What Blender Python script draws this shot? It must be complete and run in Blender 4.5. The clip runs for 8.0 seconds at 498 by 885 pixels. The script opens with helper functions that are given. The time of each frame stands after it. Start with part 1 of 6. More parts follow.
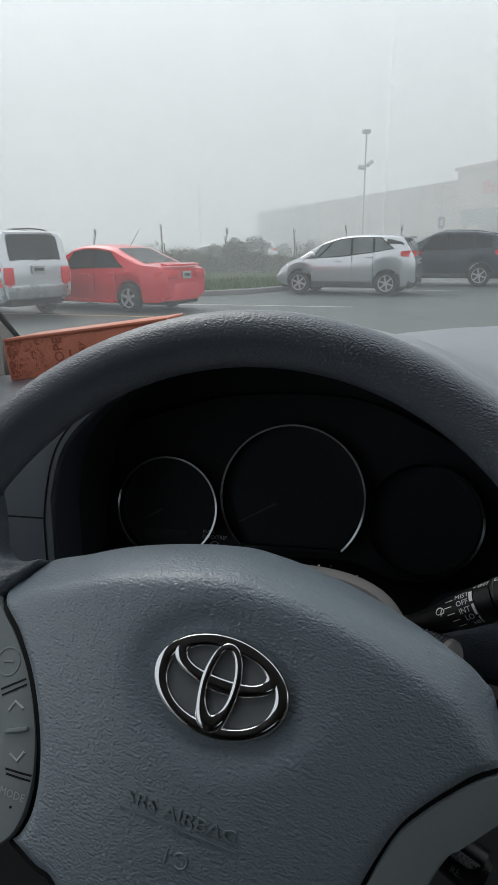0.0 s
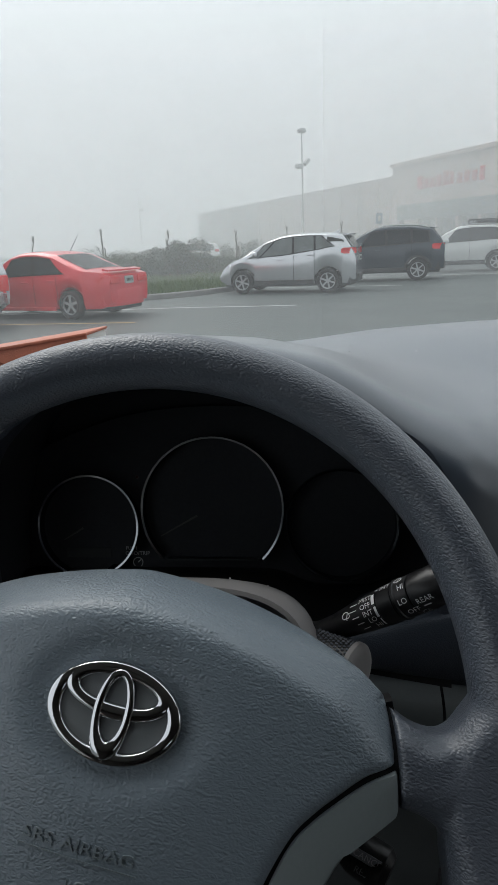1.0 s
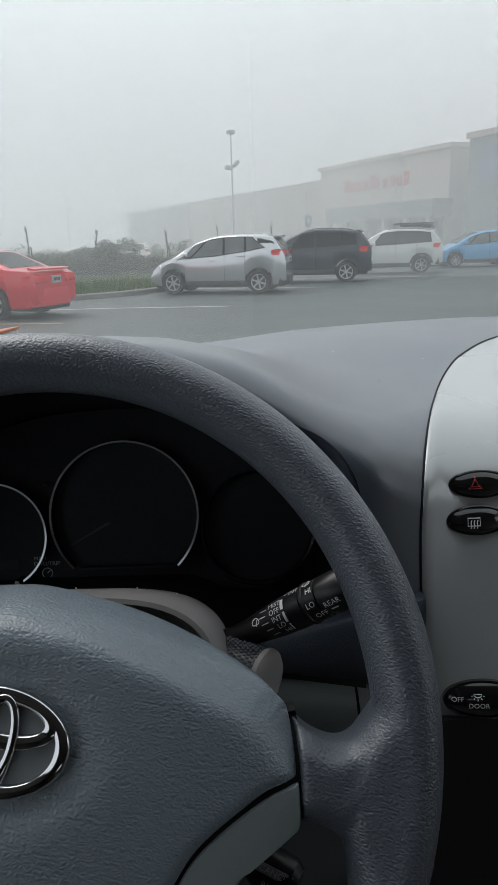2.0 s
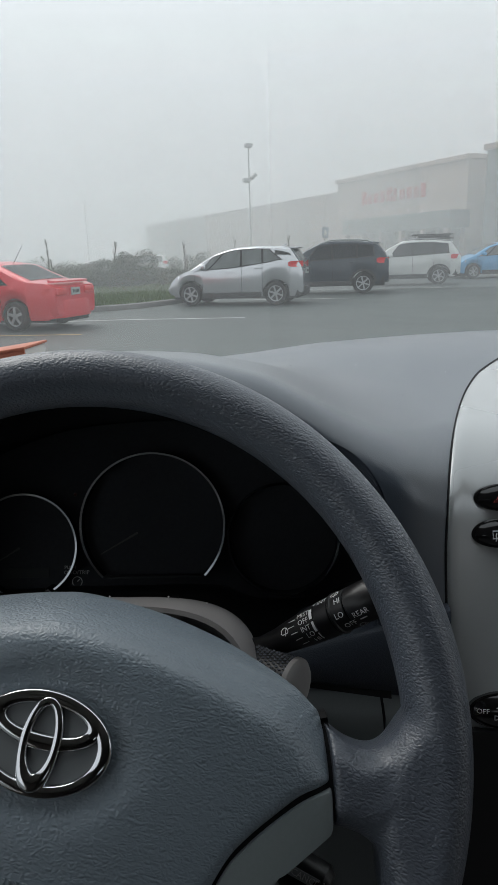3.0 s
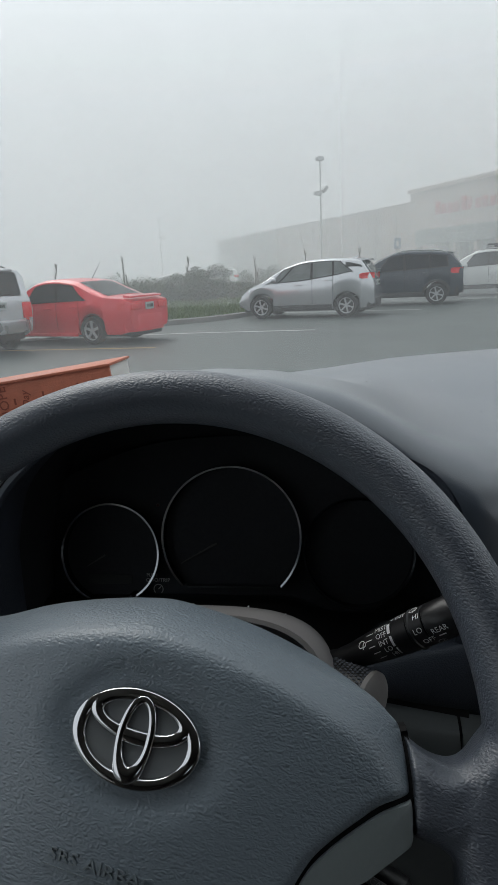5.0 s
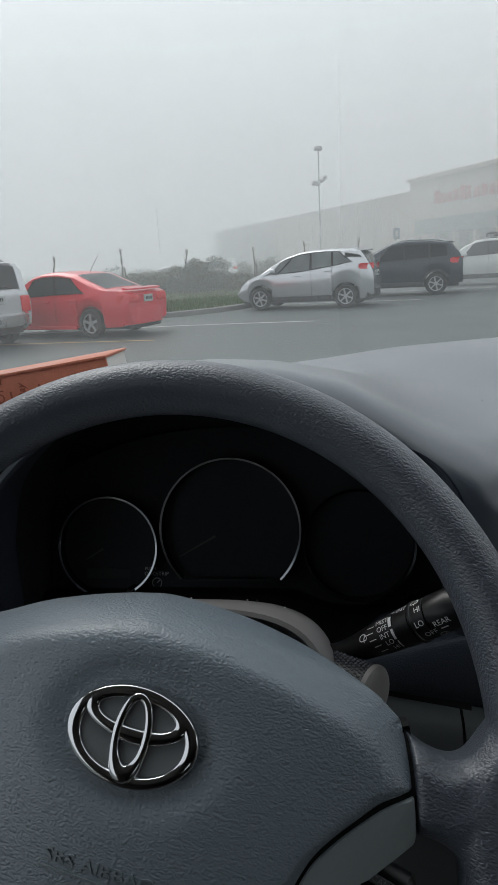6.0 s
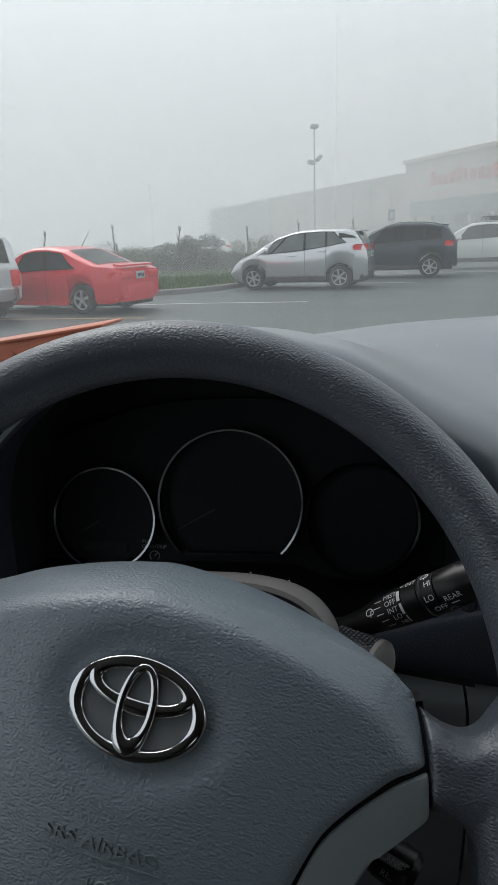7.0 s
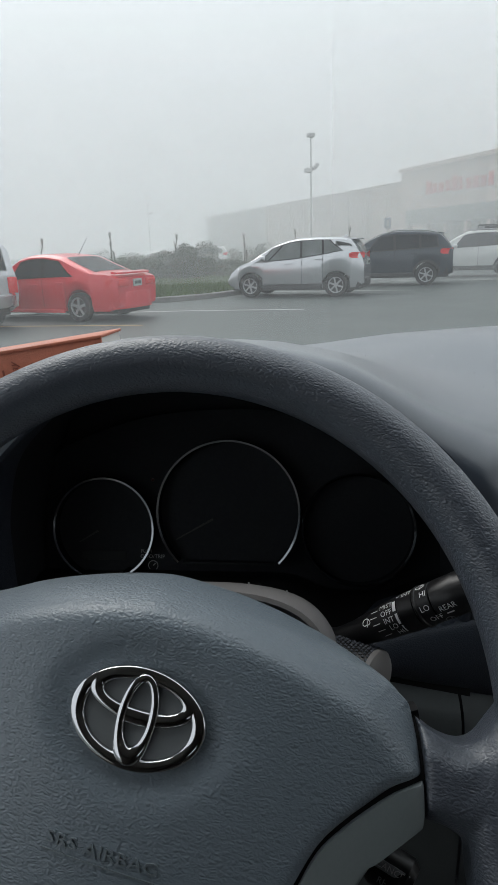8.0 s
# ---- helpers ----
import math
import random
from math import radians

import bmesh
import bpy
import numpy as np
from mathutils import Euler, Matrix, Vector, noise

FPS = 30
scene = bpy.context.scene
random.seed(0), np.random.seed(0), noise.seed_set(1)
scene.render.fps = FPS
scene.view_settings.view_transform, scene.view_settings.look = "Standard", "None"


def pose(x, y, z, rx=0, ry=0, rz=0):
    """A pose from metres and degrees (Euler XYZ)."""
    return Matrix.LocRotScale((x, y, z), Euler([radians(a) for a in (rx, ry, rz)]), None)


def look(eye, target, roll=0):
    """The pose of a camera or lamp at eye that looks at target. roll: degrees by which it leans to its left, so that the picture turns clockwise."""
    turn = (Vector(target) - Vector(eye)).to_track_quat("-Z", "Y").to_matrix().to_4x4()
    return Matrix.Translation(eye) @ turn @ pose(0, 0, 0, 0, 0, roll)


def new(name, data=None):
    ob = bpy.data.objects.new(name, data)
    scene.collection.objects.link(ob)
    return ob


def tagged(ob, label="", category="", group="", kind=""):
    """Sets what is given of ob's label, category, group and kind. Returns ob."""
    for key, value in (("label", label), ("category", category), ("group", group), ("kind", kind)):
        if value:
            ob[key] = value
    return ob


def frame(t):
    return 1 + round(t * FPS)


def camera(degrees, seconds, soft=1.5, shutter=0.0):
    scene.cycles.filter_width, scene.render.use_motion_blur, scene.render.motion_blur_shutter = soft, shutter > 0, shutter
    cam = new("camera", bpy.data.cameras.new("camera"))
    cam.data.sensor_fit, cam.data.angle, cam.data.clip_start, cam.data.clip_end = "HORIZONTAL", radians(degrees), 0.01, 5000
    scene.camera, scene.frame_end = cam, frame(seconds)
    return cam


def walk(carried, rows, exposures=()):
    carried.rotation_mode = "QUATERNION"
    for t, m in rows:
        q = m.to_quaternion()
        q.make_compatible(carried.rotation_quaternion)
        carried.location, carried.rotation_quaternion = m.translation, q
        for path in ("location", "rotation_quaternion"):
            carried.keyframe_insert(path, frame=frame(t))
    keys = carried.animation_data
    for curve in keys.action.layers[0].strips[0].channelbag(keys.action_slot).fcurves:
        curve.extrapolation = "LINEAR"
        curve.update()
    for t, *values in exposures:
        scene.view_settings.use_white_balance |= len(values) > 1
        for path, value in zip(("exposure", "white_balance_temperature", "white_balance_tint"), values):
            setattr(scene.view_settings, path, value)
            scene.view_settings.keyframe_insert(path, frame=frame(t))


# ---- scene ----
# ---- camera ----
cam = camera(42.0, 8.0, soft=1.5)
PATH = [
    (0, (0.035, 0.11, 1.409), (0.025, 2.023, 0.827), -0.6),
    (0.5, (0.052, 0.102, 1.416), (0.111, 2.023, 0.862), -1.5),
    (1, (0.067, 0.107, 1.419), (0.2, 2.016, 0.835), -2.5),
    (1.5, (0.078, 0.111, 1.417), (0.309, 2.015, 0.852), -2.7),
    (1.7, (0.086, 0.117, 1.416), (0.419, 1.999, 0.824), -1.7),
    (2.8, (0.079, 0.109, 1.42), (0.391, 2.003, 0.858), -2.1),
    (3, (0.076, 0.108, 1.421), (0.362, 2.008, 0.866), -1.9),
    (3.5, (0.075, 0.104, 1.424), (0.343, 2.011, 0.883), -2.2),
    (4, (0.065, 0.098, 1.425), (0.163, 2.028, 0.909), -2.3),
    (4.5, (0.065, 0.096, 1.426), (0.152, 2.028, 0.915), -2.6),
    (5.8, (0.071, 0.096, 1.429), (0.143, 2.028, 0.915), -3.5),
    (6, (0.069, 0.103, 1.425), (0.146, 2.029, 0.89), -3.4),
    (6.5, (0.061, 0.104, 1.421), (0.121, 2.026, 0.869), -2.8),
    (7, (0.059, 0.115, 1.414), (0.163, 2.022, 0.821), -2.2),
    (7.5, (0.059, 0.112, 1.414), (0.208, 2.017, 0.824), -1.7),
    (8, (0.058, 0.11, 1.419), (0.173, 2.023, 0.846), -2.1),
]
walk(cam, [(t, look(eye, target, roll)) for t, eye, target, roll in PATH],
     [(0.0, 0.0), (3.0, -0.06), (4.5, -0.14), (6.5, -0.12), (7.0, -0.04), (8.0, 0.0)])

# ---- light: foggy overcast morning ----
SUN_ELEV, SUN_TURN = radians(48), radians(-40)
world = bpy.data.worlds.new("world")
scene.world = world
world.use_nodes = True
wn = world.node_tree
wn.nodes.clear()
w_out = wn.nodes.new("ShaderNodeOutputWorld")
w_bg = wn.nodes.new("ShaderNodeBackground")
w_sky = wn.nodes.new("ShaderNodeTexSky")
w_sky.sky_type = "NISHITA"
w_sky.sun_disc = False
w_sky.sun_elevation, w_sky.sun_rotation = SUN_ELEV, SUN_TURN
w_sky.dust_density = 6.0
w_hsv = wn.nodes.new("ShaderNodeHueSaturation")
w_hsv.inputs["Saturation"].default_value = 0.12
w_hsv.inputs["Value"].default_value = 0.9
w_mix = wn.nodes.new("ShaderNodeMix")
w_mix.data_type = "RGBA"
w_mix.inputs["Factor"].default_value = 0.82
w_mix.inputs["B"].default_value = (6.6, 7.05, 7.4, 1)
wn.links.new(w_sky.outputs[0], w_hsv.inputs["Color"])
wn.links.new(w_hsv.outputs[0], w_mix.inputs["A"])
wn.links.new(w_mix.outputs["Result"], w_bg.inputs["Color"])
w_bg.inputs["Strength"].default_value = 0.144
wn.links.new(w_bg.outputs[0], w_out.inputs["Surface"])

sun_data = bpy.data.lights.new("sun", "SUN")
sun_data.energy, sun_data.angle, sun_data.color = 1.5, radians(50), (1.0, 0.97, 0.93)
sun = new("sun", sun_data)
sun.matrix_world = look((20 * math.sin(SUN_TURN), 20 * math.cos(SUN_TURN), 22), (0, 0, 0))
scene.view_settings.exposure = 0.0

# ---- materials ----
def socket(node, name, value):
    node.inputs[name].default_value = value


def material(name, color, rough=0.6, metal=0.0, vary=0.12, grain=40.0, bump=0.0, bump_scale=400.0,
             cells=0.0, cell_scale=200.0, cell_round=0.24, crease=0.0, crease_scale=200.0, stain=3.0, coat=0.0, spec=0.5, depth=0.001, random_tone=0.0, rvar=0.08, coat_rough=0.03):
    """A surface with tone variation at two scales, fine relief and optional leather-like cells."""
    mat = bpy.data.materials.new(name)
    mat.use_nodes = True
    nt = mat.node_tree
    bsdf = nt.nodes["Principled BSDF"]
    socket(bsdf, "Roughness", rough)
    socket(bsdf, "Metallic", metal)
    socket(bsdf, "Coat Weight", coat)
    socket(bsdf, "Coat Roughness", coat_rough)
    socket(bsdf, "Specular IOR Level", spec)
    coord = nt.nodes.new("ShaderNodeTexCoord")
    fine = nt.nodes.new("ShaderNodeTexNoise")
    socket(fine, "Scale", grain)
    socket(fine, "Detail", 5.0)
    broad = nt.nodes.new("ShaderNodeTexNoise")
    socket(broad, "Scale", stain)
    socket(broad, "Detail", 3.0)
    for n in (fine, broad):
        nt.links.new(coord.outputs["Object"], n.inputs["Vector"])
    add = nt.nodes.new("ShaderNodeMath")
    add.operation = "ADD"
    nt.links.new(fine.outputs["Fac"], add.inputs[0])
    nt.links.new(broad.outputs["Fac"], add.inputs[1])
    ramp = nt.nodes.new("ShaderNodeMapRange")
    for key, v in (("From Min", 0.6), ("From Max", 1.4), ("To Min", 1 - vary), ("To Max", 1 + vary)):
        socket(ramp, key, v)
    nt.links.new(add.outputs[0], ramp.inputs["Value"])
    tone = ramp.outputs[0]
    if random_tone:
        info = nt.nodes.new("ShaderNodeObjectInfo")
        r2 = nt.nodes.new("ShaderNodeMapRange")
        socket(r2, "To Min", 1 - random_tone)
        socket(r2, "To Max", 1 + random_tone)
        nt.links.new(info.outputs["Random"], r2.inputs["Value"])
        mul2 = nt.nodes.new("ShaderNodeMath")
        mul2.operation = "MULTIPLY"
        nt.links.new(tone, mul2.inputs[0])
        nt.links.new(r2.outputs[0], mul2.inputs[1])
        tone = mul2.outputs[0]
    mul = nt.nodes.new("ShaderNodeVectorMath")
    mul.operation = "SCALE"
    mul.inputs[0].default_value = color
    nt.links.new(tone, mul.inputs["Scale"])
    nt.links.new(mul.outputs[0], bsdf.inputs["Base Color"])
    rr = nt.nodes.new("ShaderNodeMapRange")
    for key, v in (("From Min", 0.3), ("From Max", 0.7), ("To Min", max(0.02, rough - rvar)), ("To Max", min(1, rough + rvar))):
        socket(rr, key, v)
    nt.links.new(broad.outputs["Fac"], rr.inputs["Value"])
    nt.links.new(rr.outputs[0], bsdf.inputs["Roughness"])
    last = None
    if bump:
        bn = nt.nodes.new("ShaderNodeTexNoise")
        socket(bn, "Scale", bump_scale)
        socket(bn, "Detail", 3.0)
        nt.links.new(coord.outputs["Object"], bn.inputs["Vector"])
        b1 = nt.nodes.new("ShaderNodeBump")
        socket(b1, "Strength", bump)
        socket(b1, "Distance", depth)
        nt.links.new(bn.outputs["Fac"], b1.inputs["Height"])
        last = b1
    if cells:
        warp = nt.nodes.new("ShaderNodeTexNoise")
        socket(warp, "Scale", cell_scale * 0.25)
        socket(warp, "Detail", 2.0)
        nt.links.new(coord.outputs["Object"], warp.inputs["Vector"])
        shift = nt.nodes.new("ShaderNodeVectorMath")
        shift.operation = "MULTIPLY_ADD"
        shift.inputs[1].default_value = (1.6 / cell_scale,) * 3
        nt.links.new(warp.outputs["Color"], shift.inputs[0])
        nt.links.new(coord.outputs["Object"], shift.inputs[2])
        vor = nt.nodes.new("ShaderNodeTexVoronoi")
        vor.feature = "DISTANCE_TO_EDGE"
        socket(vor, "Scale", cell_scale)
        long = nt.nodes.new("ShaderNodeVectorMath")
        long.operation = "MULTIPLY"
        long.inputs[1].default_value = (0.8, 1.25, 1.0)
        nt.links.new(shift.outputs[0], long.inputs[0])
        nt.links.new(long.outputs[0], vor.inputs["Vector"])
        b2 = nt.nodes.new("ShaderNodeBump")
        socket(b2, "Strength", cells)
        socket(b2, "Distance", depth)
        flat = nt.nodes.new("ShaderNodeMapRange")
        flat.interpolation_type = "SMOOTHSTEP"
        socket(flat, "From Max", cell_round)
        nt.links.new(vor.outputs["Distance"], flat.inputs["Value"])
        nt.links.new(flat.outputs[0], b2.inputs["Height"])
        if last:
            nt.links.new(last.outputs[0], b2.inputs["Normal"])
        last = b2
    if crease:
        pull = nt.nodes.new("ShaderNodeVectorMath")
        pull.operation = "MULTIPLY"
        pull.inputs[1].default_value = (0.62, 1.5, 1.0)
        nt.links.new(coord.outputs["Object"], pull.inputs[0])
        ridge = nt.nodes.new("ShaderNodeTexNoise")
        ridge.noise_type = "RIDGED_MULTIFRACTAL"
        for key, v in (("Scale", crease_scale), ("Detail", 2.5), ("Roughness", 0.55), ("Distortion", 0.35)):
            socket(ridge, key, v)
        nt.links.new(pull.outputs[0], ridge.inputs["Vector"])
        fold = nt.nodes.new("ShaderNodeMapRange")
        for key, v in (("From Min", 0.0), ("From Max", 1.6), ("To Min", 1.0), ("To Max", 0.0)):
            socket(fold, key, v)
        nt.links.new(ridge.outputs["Fac"], fold.inputs["Value"])
        patch = nt.nodes.new("ShaderNodeMapRange")
        for key, v in (("From Min", 0.3), ("From Max", 0.7), ("To Min", 0.85 * crease), ("To Max", 1.15 * crease)):
            socket(patch, key, v)
        worn = nt.nodes.new("ShaderNodeTexNoise")
        socket(worn, "Scale", 22.0)
        nt.links.new(coord.outputs["Object"], worn.inputs["Vector"])
        nt.links.new(worn.outputs["Fac"], patch.inputs["Value"])
        b3 = nt.nodes.new("ShaderNodeBump")
        socket(b3, "Distance", depth)
        nt.links.new(patch.outputs[0], b3.inputs["Strength"])
        nt.links.new(fold.outputs[0], b3.inputs["Height"])
        if last:
            nt.links.new(last.outputs[0], b3.inputs["Normal"])
        last = b3
    if last:
        nt.links.new(last.outputs[0], bsdf.inputs["Normal"])
    return mat


def glass_pane(name, tint, rough=0.0, through_part=0.9, gloss=0.06):
    """Thin window glass: mostly clear, a little mirror; its dust film also stands in for reflection haze."""
    mat = bpy.data.materials.new(name)
    mat.use_nodes = True
    nt = mat.node_tree
    nt.nodes.clear()
    out = nt.nodes.new("ShaderNodeOutputMaterial")
    clear = nt.nodes.new("ShaderNodeBsdfTransparent")
    clear.inputs[0].default_value = (*tint, 1)
    shine = nt.nodes.new("ShaderNodeBsdfGlossy")
    socket(shine, "Roughness", rough)
    film = nt.nodes.new("ShaderNodeBsdfTranslucent")
    film.inputs[0].default_value = (0.8, 0.82, 0.84, 1)
    dust = nt.nodes.new("ShaderNodeTexNoise")
    socket(dust, "Scale", 6.0)
    haze_map = nt.nodes.new("ShaderNodeMapRange")
    socket(haze_map, "To Min", 0.0)
    socket(haze_map, "To Max", 2 * (1 - through_part))
    nt.links.new(dust.outputs["Fac"], haze_map.inputs["Value"])
    m1 = nt.nodes.new("ShaderNodeMixShader")
    nt.links.new(haze_map.outputs[0], m1.inputs[0])
    nt.links.new(clear.outputs[0], m1.inputs[1])
    nt.links.new(film.outputs[0], m1.inputs[2])
    fres = nt.nodes.new("ShaderNodeFresnel")
    socket(fres, "IOR", 1.35)
    scale = nt.nodes.new("ShaderNodeMath")
    scale.operation = "MULTIPLY"
    scale.inputs[1].default_value = gloss * 10
    nt.links.new(fres.outputs[0], scale.inputs[0])
    m2 = nt.nodes.new("ShaderNodeMixShader")
    nt.links.new(scale.outputs[0], m2.inputs[0])
    nt.links.new(m1.outputs[0], m2.inputs[1])
    nt.links.new(shine.outputs[0], m2.inputs[2])
    nt.links.new(m2.outputs[0], out.inputs["Surface"])
    return mat


def mist_material(name, density, top):
    """A veil of fog droplets that scatters the sky's light; thinner with height and in drifts."""
    mat = bpy.data.materials.new(name)
    mat.use_nodes = True
    nt = mat.node_tree
    nt.nodes.clear()
    out = nt.nodes.new("ShaderNodeOutputMaterial")
    clear = nt.nodes.new("ShaderNodeBsdfTransparent")
    drop = nt.nodes.new("ShaderNodeBsdfDiffuse")
    drop.inputs[0].default_value = (0.97, 0.98, 0.99, 1)
    back = nt.nodes.new("ShaderNodeBsdfTranslucent")
    back.inputs[0].default_value = (0.97, 0.98, 0.99, 1)
    both = nt.nodes.new("ShaderNodeMixShader")
    nt.links.new(drop.outputs[0], both.inputs[1])
    nt.links.new(back.outputs[0], both.inputs[2])
    geo = nt.nodes.new("ShaderNodeTexCoord")
    sep = nt.nodes.new("ShaderNodeSeparateXYZ")
    nt.links.new(geo.outputs["Object"], sep.inputs[0])
    fade = nt.nodes.new("ShaderNodeMapRange")
    fade.interpolation_type = "SMOOTHSTEP"
    for key, v in (("From Min", top * 0.12), ("From Max", top), ("To Min", density), ("To Max", 0.0)):
        socket(fade, key, v)
    nt.links.new(sep.outputs[2], fade.inputs["Value"])
    drift = nt.nodes.new("ShaderNodeTexNoise")
    socket(drift, "Scale", 2.2 / top)
    nt.links.new(geo.outputs["Object"], drift.inputs["Vector"])
    dm = nt.nodes.new("ShaderNodeMapRange")
    for key, v in (("From Min", 0.3), ("From Max", 0.7), ("To Min", 0.93), ("To Max", 1.07)):
        socket(dm, key, v)
    nt.links.new(drift.outputs["Fac"], dm.inputs["Value"])
    mul = nt.nodes.new("ShaderNodeMath")
    mul.operation = "MULTIPLY"
    nt.links.new(fade.outputs[0], mul.inputs[0])
    nt.links.new(dm.outputs[0], mul.inputs[1])
    mix = nt.nodes.new("ShaderNodeMixShader")
    nt.links.new(mul.outputs[0], mix.inputs[0])
    nt.links.new(clear.outputs[0], mix.inputs[1])
    nt.links.new(both.outputs[0], mix.inputs[2])
    nt.links.new(mix.outputs[0], out.inputs["Surface"])
    return mat


